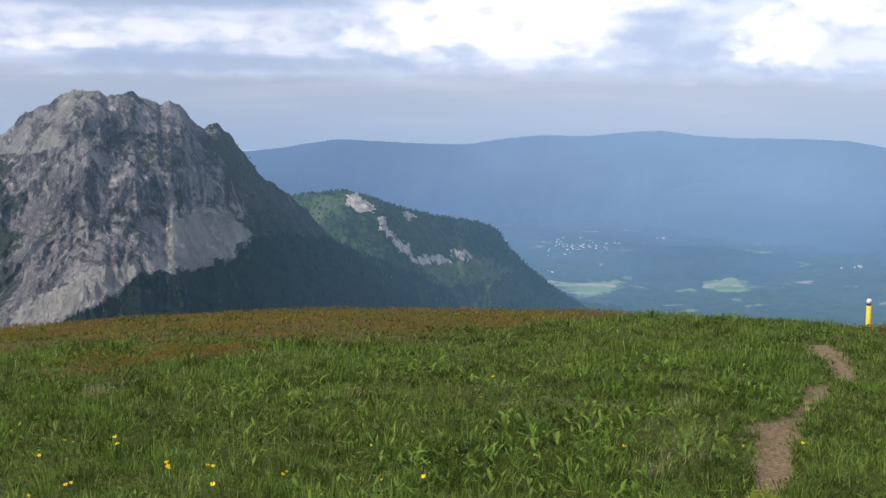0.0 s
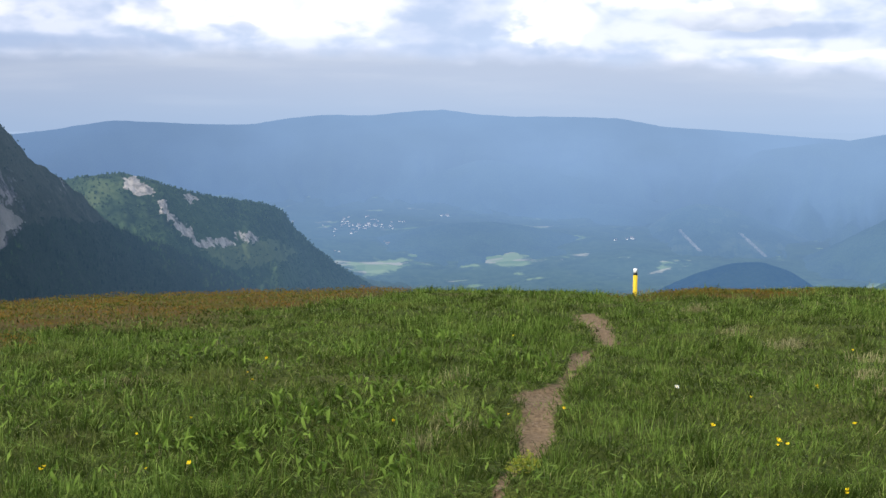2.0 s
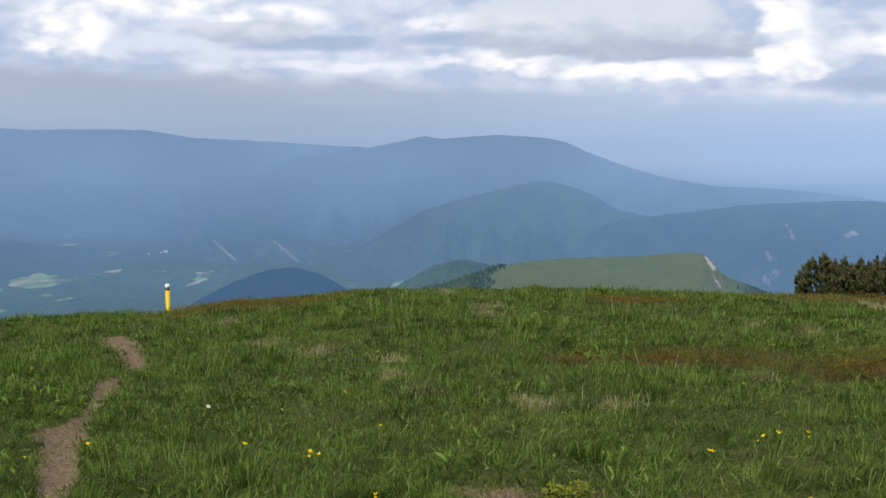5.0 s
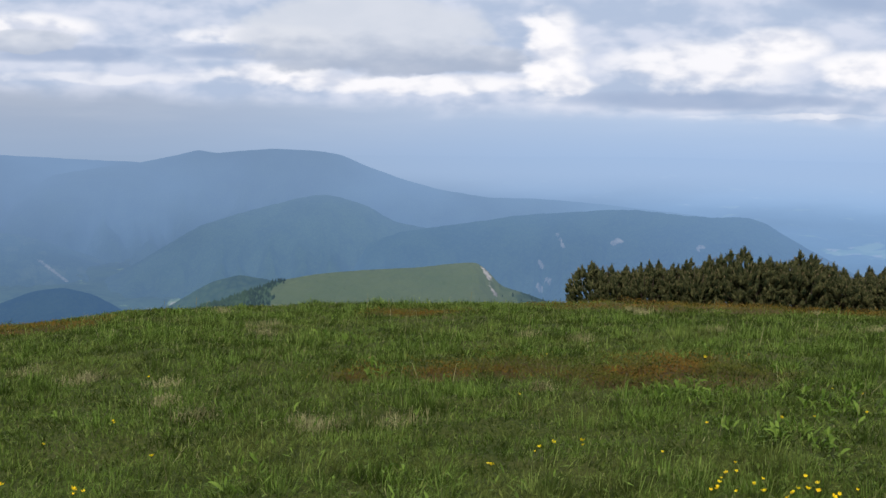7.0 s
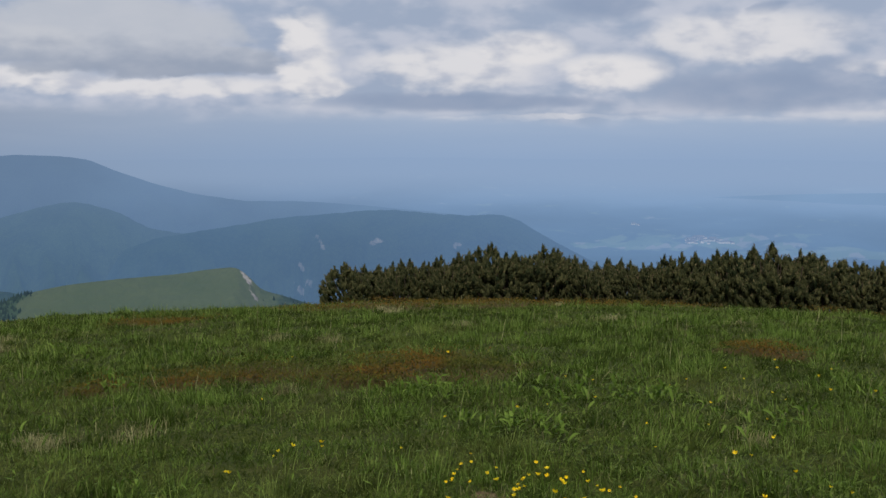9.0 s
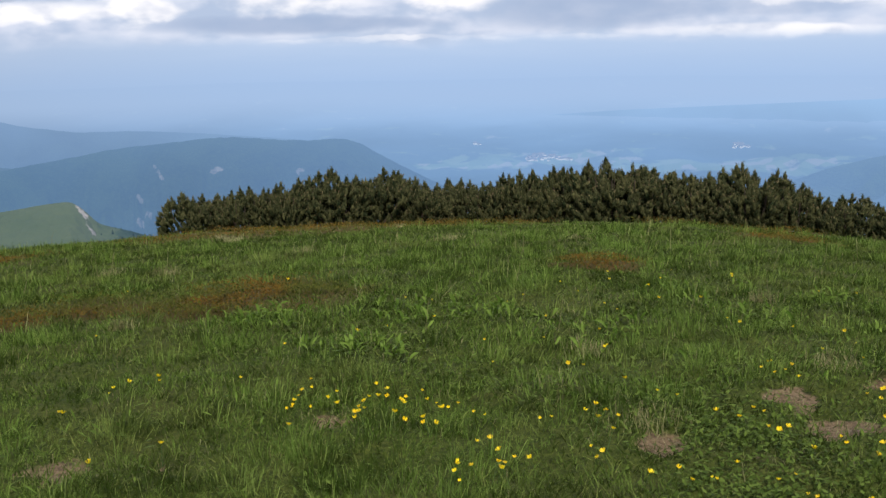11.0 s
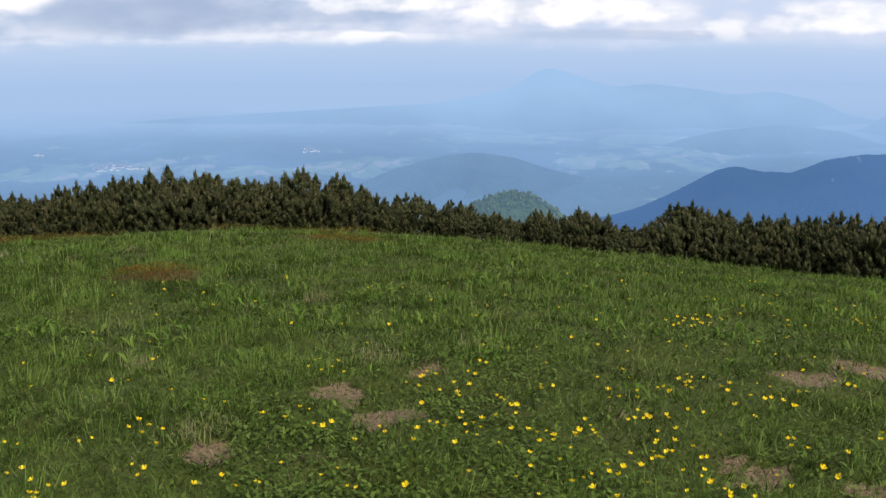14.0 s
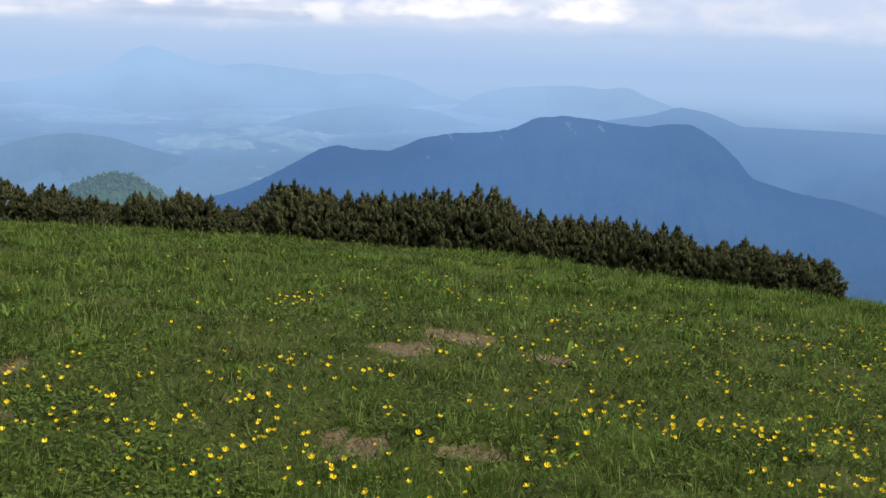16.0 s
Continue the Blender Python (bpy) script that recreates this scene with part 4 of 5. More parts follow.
# ---- houses in the valley ----
def build_houses():
    rng = random.Random(5)
    walls = bmesh.new()
    bmesh.ops.create_cube(walls, size=1.0, matrix=Matrix.Translation((0, 0, 0.5)))
    roofs = bmesh.new()
    ring = [roofs.verts.new(v) for v in ((-0.56, -0.58, 0.98), (0.56, -0.58, 0.98), (0.56, 0.58, 0.98), (-0.56, 0.58, 0.98), (-0.56, 0, 1.55), (0.56, 0, 1.55))]
    for f in ((0, 1, 5, 4), (2, 3, 4, 5), (1, 2, 5), (3, 0, 4), (3, 2, 1, 0)):
        roofs.faces.new([ring[i] for i in f])
    wall_mesh, roof_mesh = bm_mesh("wall", walls, M_PLASTER, False), bm_mesh("roof", roofs, M_ROOF, False)
    first = new("house")
    part("wall", wall_mesh, first)
    part("roof", roof_mesh, first)
    tagged(first, "pale plastered house with a brown roof in the valley", "house", "houses in the valley")
    spots = []
    for a, e, da, de, count in ((6.3, -7.45, 1.7, 0.35, 44), (9.6, -6.25, 0.5, 0.1, 5), (11.0, -7.0, 0.5, 0.03, 4), (7.83, -8.36, 0.25, 0.08, 5), (19.1, -8.1, 0.15, 0.03, 2), (19.9, -8.05, 0.2, 0.03, 2),
                                (69.1, -6.72, 1.1, 0.14, 36), (66.0, -5.95, 0.4, 0.05, 3), (78.5, -6.1, 1.0, 0.1, 8), (125.5, -8.4, 0.6, 0.15, 8), (5.3, -8.75, 0.2, 0.05, 2)):
        spots += [(a + rng.gauss(0, da / 2), e + rng.gauss(0, de / 2), rng.uniform(4.0, 8.0)) for _ in range(count)]
    for i, (a, e, s) in enumerate(spots):
        x, y, z = valley_spot(a, e)
        place = pose(x, y, z, 0, 0, rng.uniform(0, 180))
        ob = first if i == 0 else copy_thing(first, place)
        s = s * (1.9 if a > 60 else 0.95)
        ob.matrix_basis = place @ Matrix.Diagonal((s * rng.uniform(1, 2.0), s * 0.7, s * rng.uniform(0.35, 0.6), 1))


build_houses()


# ---- marker pole ----
def build_pole():
    x, y = 7.36, 20.70
    base, top = float(land(x, y)) - 0.25, EYE - 22.0 * math.tan(radians(9.50))
    pole = tagged(new("marker_pole"), "yellow round trail marker pole with white top and black band", "pole")
    pole.matrix_basis = pose(x, y, base, 0.6, -0.8, 0)
    high = top - base

    def tube(name, low, up, rad, mat, label=""):
        bm = bmesh.new()
        bmesh.ops.create_cone(bm, cap_ends=True, segments=24, radius1=rad, radius2=rad, depth=up - low, matrix=Matrix.Translation((0, 0, (low + up) / 2)))
        bmesh.ops.bevel(bm, geom=[e for e in bm.edges if len(e.link_faces) == 2 and any(len(f.verts) > 4 for f in e.link_faces)], offset=0.008, segments=2, affect="EDGES")
        part(name, bm_mesh(name, bm, mat), pole, label)
    tube("post", 0.0, high - 0.115, 0.042, M_YELLOW)
    tube("band", high - 0.118, high - 0.085, 0.043, M_BLACK, "black painted band")
    tube("cap", high - 0.088, high, 0.042, M_WHITE, "white painted top")


build_pole()


# ---- plants ----
RNG = np.random.default_rng(7)
VIEW_FROM, VIEW_TO = radians(-25), radians(131)


def scatter(count, near, far, fall=1.0, spread=(VIEW_FROM, VIEW_TO)):
    """Random places round the summit, thinning out with distance."""
    u = RNG.random(count)
    r = near + (far - near) * u if fall == 1.0 else np.sqrt(near ** 2 + (far ** 2 - near ** 2) * u)
    a = RNG.uniform(spread[0], spread[1], count)
    return np.sin(a) * r, np.cos(a) * r, r


def blades(x, y, length, width, lean, wind, lift=0.0):
    """Bent grass blades of five corners each, as vertices, quads and triangles joined into triangles."""
    n = len(x)
    z = land(x, y) + lift - 0.01
    turn = RNG.uniform(0, 2 * np.pi, n)
    tip = turn + RNG.normal(0, 0.5, n) + np.pi / 2
    ux, uy = np.cos(turn) * width / 2, np.sin(turn) * width / 2
    lx, ly = np.cos(tip) * lean * length + wind[0] * length, np.sin(tip) * lean * length + wind[1] * length
    bend = np.clip(np.hypot(lx, ly) / length, 0, 0.97)
    up = length * np.sqrt(1 - bend ** 2)
    v = np.empty((n, 5, 3))
    v[:, 0] = np.column_stack([x - ux, y - uy, z])
    v[:, 1] = np.column_stack([x + ux, y + uy, z])
    v[:, 2] = np.column_stack([x + ux * 0.75 + lx * 0.42, y + uy * 0.75 + ly * 0.42, z + up * 0.74])
    v[:, 3] = np.column_stack([x - ux * 0.75 + lx * 0.42, y - uy * 0.75 + ly * 0.42, z + up * 0.74])
    v[:, 4] = np.column_stack([x + lx, y + ly, z + up * (1 - 0.4 * bend)])
    base = (np.arange(n) * 5)[:, None, None]
    f = (np.array([[0, 1, 2], [0, 2, 3], [3, 2, 4]])[None] + base).reshape(-1, 3)
    return v.reshape(-1, 3), f


def spears(x, y, length, width, lean, wind):
    """Far grass blades of three corners each."""
    n = len(x)
    z = land(x, y) - 0.01
    turn = RNG.uniform(0, 2 * np.pi, n)
    ux, uy = np.cos(turn) * width * 0.6, np.sin(turn) * width * 0.6
    tip = turn + RNG.normal(0, 0.5, n) + np.pi / 2
    lx, ly = np.cos(tip) * lean * length + wind[0] * length, np.sin(tip) * lean * length + wind[1] * length
    bend = np.clip(np.hypot(lx, ly) / length, 0, 0.93)
    v = np.empty((n, 3, 3))
    v[:, 0] = np.column_stack([x - ux, y - uy, z])
    v[:, 1] = np.column_stack([x + ux, y + uy, z])
    v[:, 2] = np.column_stack([x + lx, y + ly, z + length * np.sqrt(1 - bend ** 2)])
    return v.reshape(-1, 3), np.arange(n * 3).reshape(-1, 3)


def leaves(x, y, z, length, width, pitch):
    """Small flat leaves of four corners, each tilted its own way."""
    n = len(x)
    a = RNG.uniform(0, 2 * np.pi, n)
    c, s = np.cos(a), np.sin(a)
    run, rise = length * np.cos(pitch), length * np.sin(pitch)
    v = np.empty((n, 4, 3))
    v[:, 0] = np.column_stack([x, y, z])
    v[:, 1] = np.column_stack([x + c * run * 0.5 - s * width / 2, y + s * run * 0.5 + c * width / 2, z + rise * 0.55])
    v[:, 2] = np.column_stack([x + c * run, y + s * run, z + rise])
    v[:, 3] = np.column_stack([x + c * run * 0.5 + s * width / 2, y + s * run * 0.5 - c * width / 2, z + rise * 0.55])
    return v.reshape(-1, 3), np.arange(n * 4).reshape(-1, 4)


DRY = ((3.82, 8.66), (4.1, 7.17), (1.1, 6.84), (3.85, 7.9), (7.05, 10.07), (4.46, 11.03), (4.03, 5.4), (0.62, 5.44), (0.83, 5.69), (7.3, 14.3), (8.18, 12.6), (8.37, 6.9), (10.15, 6.5), (11.7, 8.6), (4.49, 5.19), (4.06, 5.47),
       (6.66, 9.52), (3.91, 7.92), (3.75, 6.62), (8.26, 7.47), (3.62, 6.01), (14.15, 7.54), (5.88, 5.22), (7.98, 12.18), (6.28, 2.09), (8.4, 1.52), (12.06, 8.97), (11.65, 5.53), (6.39, 0.77), (6.8, 0.23), (4.89, 1.38), (11.91, 4.09), (-2.8, 7.9), (-0.9, 7.3))


def build_grass():
    x, y, r = scatter(640000, 2.6, 23.0)
    sward = fractal(x * 0.45, y * 0.45, 41)
    clump = fractal(x * 2.4, y * 2.4, 43)
    bare, trodden, heath = bare_share(x, y), bare_share(x, y, 1.8), heath_share(x, y)
    short = np.clip((heading(x, y) - 58) / 14, 0, 1) * np.clip((10.5 - r) / 2.5, 0, 1)
    keep = RNG.random(len(x)) > np.clip(bare * 1.25 - 0.25, 0, 1) + 0.80 * heath + 0.45 * short - 0.45 * clump - 0.05
    length = (0.056 + 0.026 * sward + 0.060 * np.clip(clump, -0.5, 1)) * (1 - 0.42 * short) * (1 - 0.5 * heath) * (1 - 0.62 * trodden)
    length = np.clip(length, 0.025, 0.3) * RNG.uniform(0.6, 1.5, len(x)) * np.interp(r, (9, 14), (1.0, 0.72))
    tall = RNG.random(len(x)) < 0.004
    length = np.where(tall, length * 1.7, length)
    width = 0.0029 * (np.clip(r, 4, 30) / 5) ** 0.62 * RNG.uniform(0.7, 1.4, len(x))
    lean = RNG.uniform(0.45, 1.0, len(x))
    way = 2.6 * fractal(x * 1.1, y * 1.1, 45) + 0.4
    push = 0.58 + 0.28 * fuzz(x * 1.7, y * 1.7, 5)
    wx, wy = np.cos(way) * push, np.sin(way) * push
    k = keep & (r < 8.5)
    v, f = blades(x[k], y[k], length[k], width[k], lean[k], (wx[k], wy[k]))
    k = keep & (r >= 8.5)
    fv, ff = spears(x[k], y[k], length[k], width[k] * 1.1, lean[k], (wx[k], wy[k]))
    v, f = np.concatenate([v, fv]), np.concatenate([f, ff + len(v)])
    # tussocks: blades that spring from one root and fall outwards
    cx, cy, _ = scatter(8600, 3.2, 17.0)
    k = (fractal(cx * 0.7, cy * 0.7, 47) + RNG.normal(0, 0.2, len(cx)) - 0.08 * np.clip((heading(cx, cy) - 75) / 20, 0, 1) > 0.0)
    k &= (bare_share(cx, cy, 0.6) < 0.3) & (heath_share(cx, cy) < 0.3)
    cx, cy = cx[k], cy[k]
    size = RNG.uniform(0.45, 1.3, len(cx)) ** 1.4
    each = np.repeat(np.arange(len(cx)), (32 * size + 7).astype(int))
    a, q = RNG.uniform(0, 2 * np.pi, len(each)), RNG.random(len(each))
    spot = 0.085 * size[each] * np.sqrt(q)
    x, y = cx[each] + np.cos(a) * spot, cy[each] + np.sin(a) * spot
    r = np.hypot(x, y)
    fall = 0.20 + 0.75 * q
    drift = 2.6 * fractal(cx * 1.1, cy * 1.1, 45)[each] + 0.4
    tv, tf = blades(x, y, (0.068 + 0.062 * size[each]) * RNG.uniform(0.55, 1.2, len(x)), 0.0029 * (np.clip(r, 4, 30) / 5) ** 0.62 * RNG.uniform(0.7, 1.3, len(x)),
                    RNG.uniform(0.05, 0.3, len(x)), (np.cos(a) * fall + np.cos(drift) * 0.35, np.sin(a) * fall + np.sin(drift) * 0.35))
    tagged(new("tussocks", mesh_of("tussocks", tv, tf, M_TUSSOCK)), "arching tussocks of long pale green grass", "grass", kind="stuff")
    tagged(new("grass", mesh_of("grass", v, f, M_GRASS)), "dense green mountain meadow grass in uneven tufts", "grass", kind="stuff")
    # the short undergrowth of the sward
    x, y, r = scatter(500000, 2.6, 17.0)
    k = RNG.random(len(x)) > np.clip(bare_share(x, y) * 1.3 - 0.3, 0, 1) + 0.7 * heath_share(x, y)
    x, y, r = x[k], y[k], r[k]
    n = len(x)
    z = land(x, y) - 0.006
    ln = (0.055 + 0.03 * fractal(x * 2.4, y * 2.4, 43)) * RNG.uniform(0.6, 1.5, n)
    a, b = RNG.uniform(0, 2 * np.pi, n), RNG.uniform(0, 2 * np.pi, n)
    tilt = RNG.uniform(0.15, 1.15, n)
    w = 0.0038 * (np.clip(r, 4, 30) / 5) ** 0.7
    v = np.empty((n, 3, 3))
    v[:, 0] = np.column_stack([x - np.cos(b) * w, y - np.sin(b) * w, z])
    v[:, 1] = np.column_stack([x + np.cos(b) * w, y + np.sin(b) * w, z])
    v[:, 2] = np.column_stack([x + np.cos(a) * np.cos(tilt) * ln, y + np.sin(a) * np.cos(tilt) * ln, z + np.sin(tilt) * ln])
    tagged(new("short_grass", mesh_of("short_grass", v.reshape(-1, 3), np.arange(n * 3).reshape(-1, 3), M_TURF)), "short matted green turf under the taller grass", "grass", kind="stuff")
    # turf underfoot and behind the camera
    near, behind = scatter(15000, 0.05, 3.0, 2.0, (0.0, 2 * math.pi)), scatter(40000, 2.6, 13.0, 1.0, (VIEW_TO, VIEW_FROM + 2 * math.pi))
    x, y = np.concatenate([near[0], behind[0]]), np.concatenate([near[1], behind[1]])
    v, f = leaves(x, y, land(x, y) - 0.005, RNG.uniform(0.05, 0.13, len(x)), np.full(len(x), 0.009), RNG.uniform(0.15, 1.2, len(x)))
    tagged(new("grass", mesh_of("grass_behind", v, f, M_GRASS)), "thin green mountain turf", "grass", kind="stuff")


def build_dry_grass():
    xs, ys, ln = [], [], []
    for px, py in DRY:
        n, wide = 170, RNG.uniform(0.045, 0.11)
        xs.append(RNG.normal(px, wide, n)), ys.append(RNG.normal(py, wide, n)), ln.append(RNG.uniform(0.04, 0.14, n))
    x, y, r = scatter(80000, 3.0, 21.0)
    k = fractal(x * 1.5, y * 1.5, 51) + RNG.normal(0, 0.35, len(x)) > 0.42
    k &= bare_share(x, y) < 0.9
    xs.append(x[k]), ys.append(y[k]), ln.append(RNG.uniform(0.03, 0.10, k.sum()))
    # bleached blades left lying on worn soil
    for px, py, s in BARE:
        n = int(320 * s)
        xs.append(RNG.normal(px, s * 0.8, n)), ys.append(RNG.normal(py, s * 0.8, n)), ln.append(RNG.uniform(0.02, 0.06, n))
    x, y, ln = np.concatenate(xs), np.concatenate(ys), np.concatenate(ln)
    r = np.hypot(x, y)
    v, f = blades(x, y, ln, 0.0030 * (np.clip(r, 4, 30) / 5) ** 0.7, RNG.uniform(0.3, 0.9, len(x)), (np.full(len(x), 0.15), np.zeros(len(x))))
    tagged(new("dry_grass", mesh_of("dry_grass", v, f, M_STRAW)), "bleached straw-coloured grass tufts among the green", "grass", kind="stuff")


def build_heath():
    x, y, r = scatter(620000, 4.5, 24.0)
    h = heath_share(x, y)
    k = (RNG.random(len(x)) < h * 0.9) & (bare_share(x, y) < 0.5)
    x, y, r = x[k], y[k], r[k]
    for px, py, s in HEATH:
        n, far = int(5200 * s), math.hypot(px, py)
        if far < 15:
            hx, hy = RNG.normal(px, s * 0.75, n), RNG.normal(py, s * 0.75, n)
            k = RNG.random(n) < heath_share(hx, hy)
            x, y = np.concatenate([x, hx[k]]), np.concatenate([y, hy[k]])
    r = np.hypot(x, y)
    mound = 0.05 + 0.08 * np.clip(fractal(x * 1.6, y * 1.6, 55) + 0.35, 0, 1)
    z = land(x, y) + mound * np.sqrt(RNG.random(len(x)))
    size = 0.015 * (np.clip(r, 5, 30) / 8) ** 0.4
    v, f = leaves(x, y, z, size * RNG.uniform(0.8, 1.8, len(x)), size * RNG.uniform(0.5, 0.9, len(x)), RNG.uniform(-0.3, 0.8, len(x)))
    tagged(new("heath", mesh_of("heath", v, f, M_HEATH)), "low rusty brown and green bilberry heath", "heath", kind="stuff")


# close mats of round leaves: place and size
MATS = ((4.4, 0.75, 0.22), (4.9, 1.0, 0.2), (3.9, 0.5, 0.22), (4.6, -0.1, 0.25), (4.1, -0.4, 0.2), (5.4, 0.2, 0.2), (6.3, 0.2, 0.25))


def build_herbs():
    x, y, r = scatter(60000, 3.0, 9.0)
    a = heading(x, y)
    k = (fractal(x * 1.3, y * 1.3, 57) + 0.5 * np.clip((a - 60) / 20, 0, 1) + RNG.normal(0, 0.2, len(x)) > 0.42) & (bare_share(x, y) < 0.75)
    x, y = x[k], y[k]
    for px, py, s in MATS:
        n = int(3600 * s)
        x, y = np.concatenate([x, RNG.normal(px, s, n)]), np.concatenate([y, RNG.normal(py, s, n)])
    k = bare_share(x, y) < 0.6
    x, y = x[k], y[k]
    v, f = leaves(x, y, land(x, y) + RNG.uniform(0.01, 0.05, len(x)), RNG.uniform(0.015, 0.04, len(x)), RNG.uniform(0.010, 0.022, len(x)), RNG.uniform(-0.2, 0.8, len(x)))
    tagged(new("herbs", mesh_of("herbs", v, f, M_HERB)), "small round-leaved green herbs between the grass", "herbs", kind="stuff")


# broad-leaved plants
def leaf_mesh(length, width, arch, fold):
    bm = bmesh.new()
    rows = []
    for i in range(6):
        t = i / 5
        w = width * math.sin(math.pi * min(1, 0.08 + 0.92 * t)) ** 0.8 * (1 - 0.25 * t) + 0.002
        s = length * t
        zc = length * (arch * t - 0.62 * arch * t * t * 1.5)
        rows.append([bm.verts.new((-w / 2, s, zc + fold * w)), bm.verts.new((0, s, zc)), bm.verts.new((w / 2, s, zc + fold * w))])
    for a, b in zip(rows, rows[1:]):
        bm.faces.new((a[0], a[1], b[1], b[0]))
        bm.faces.new((a[1], a[2], b[2], b[1]))
    return bm_mesh("leaf", bm, M_DOCK)


LEAFY_NORTH = ((-1.04, 7.19), (-1.33, 7.53), (-0.43, 8.26), (0.69, 6.5), (-0.22, 5.55), (0.42, 8.16), (0.58, 6.39), (0.25, 5.76), (0.07, 5.99), (-0.53, 5.67), (-1.73, 7.65), (1.57, 7.69), (0.6, 5.76), (-0.79, 8.73), (0.89, 7.74),
               (0.6, 6.52), (1.73, 7.39), (-0.27, 5.58), (0.32, 5.14), (-0.49, 8.42), (0.04, 6.05), (1.17, 8.4), (1.43, 8.44), (0.26, 5.35), (1.01, 5.69), (-0.02, 7.46), (0.73, 6.3))
LEAFY_EAST = ((7.74, 1.66), (5.68, 3.31), (6.99, 3.06), (6.62, 2.1), (7.6, 0.59), (11.67, 0.14), (8.48, 2.14), (8.57, 1.01), (5.54, 3.45), (6.94, 3.25), (6.26, 2.43), (9.36, 0.46), (5.62, 3.09), (7.68, 1.37),
              (7.51, -1.33), (11.41, -0.95), (9.49, -3.47), (9.7, -3.02), (10.72, 0.09), (9.82, -0.38), (7.32, -0.84), (9.36, -3.95), (9.04, -2.3), (6.64, 0.12), (6.8, 3.01), (6.74, 3.34), (6.74, 2.15),
              (6.1, 4.38), (6.29, 4.15), (6.35, 3.51), (6.87, 8.62), (6.32, 4.26), (5.47, 6.45), (6.7, 3.65))
LEAFY = LEAFY_NORTH + LEAFY_EAST


def build_broad_plants():
    rng = random.Random(11)
    shapes = [leaf_mesh(0.105, 0.026, 0.9, 0.25), leaf_mesh(0.085, 0.022, 1.2, 0.3), leaf_mesh(0.07, 0.02, 0.6, 0.2)]
    kinds = []
    for k in range(6):
        plant = new("broad_leaved_plant")
        count = 4 + k % 3
        for i in range(count):
            leaf = part("leaf", shapes[(i + k) % 3], plant)
            leaf.matrix_basis = pose(rng.gauss(0, 0.04), rng.gauss(0, 0.04), rng.uniform(0.0, 0.05), rng.uniform(5, 60), rng.uniform(-30, 30), 360 * i / count + rng.uniform(-50, 50))
        tagged(plant, "broad-leaved green herb growing in the meadow grass", "plant", "broad-leaved herbs in the meadow")
        kinds.append(plant)
    spots = []
    for cx, cy in LEAFY:
        spots += [(cx + rng.gauss(0, 0.15), cy + rng.gauss(0, 0.15)) for _ in range(4)]
    for _ in range(50):
        a, r = rng.uniform(VIEW_FROM, VIEW_TO), rng.uniform(4.5, 12)
        spots.append((math.sin(a) * r, math.cos(a) * r))
    for i, (x, y) in enumerate(spots):
        if float(bare_share(x, y)) > 0.5:
            continue
        s = rng.uniform(0.55, 1.0)
        m = pose(x, y, float(land(x, y)) + 0.02, rng.uniform(-15, 15), rng.uniform(-15, 15), rng.uniform(0, 360))
        ob = kinds[i] if i < 6 else copy_thing(kinds[i % 6], m)
        ob.matrix_basis = m
        ob.scale = (s, s, s)
    # single broad blades all through the sward, thickest on the north side
    x, y, r = scatter(26000, 3.6, 13.0)
    a = heading(x, y)
    k = fractal(x * 0.9, y * 0.9, 59) + 0.20 * np.clip((20 - a) / 12, -0.5, 1) + RNG.normal(0, 0.18, len(x)) > 0.42
    k &= (bare_share(x, y) < 0.5) & (heath_share(x, y) < 0.5)
    x, y = x[k], y[k]
    for px, py in LEAFY:
        x, y = np.concatenate([x, RNG.normal(px, 0.18, 24)]), np.concatenate([y, RNG.normal(py, 0.18, 24)])
    v, f = leaves(x, y, land(x, y) + RNG.uniform(0.03, 0.09, len(x)), RNG.uniform(0.035, 0.085, len(x)), RNG.uniform(0.008, 0.017, len(x)), RNG.uniform(0.0, 0.9, len(x)))
    tagged(new("broad_leaves", mesh_of("broad_leaves", v, f, M_DOCK)), "single broad green leaves among the grass", "leaves", kind="stuff")


# yellow flowers
def blossom_mesh():
    bm = bmesh.new()
    heart = bm.verts.new((0, 0, 0.0))
    for i in range(5):
        a = 2 * math.pi * i / 5
        p = [bm.verts.new((math.cos(a + d) * r, math.sin(a + d) * r, z)) for d, r, z in ((-0.55, 0.009, 0.005), (-0.35, 0.0135, 0.0125), (0.35, 0.0135, 0.0125), (0.55, 0.009, 0.005))]
        bm.faces.new((heart, *p))
    return bm_mesh("blossom", bm, M_PETAL)


def stem_mesh():
    bm = bmesh.new()
    bmesh.ops.create_cone(bm, cap_ends=False, segments=4, radius1=0.0016, radius2=0.001, depth=1.0, matrix=Matrix.Translation((0, 0, -0.5)))
    return bm_mesh("stem", bm, M_STEM)


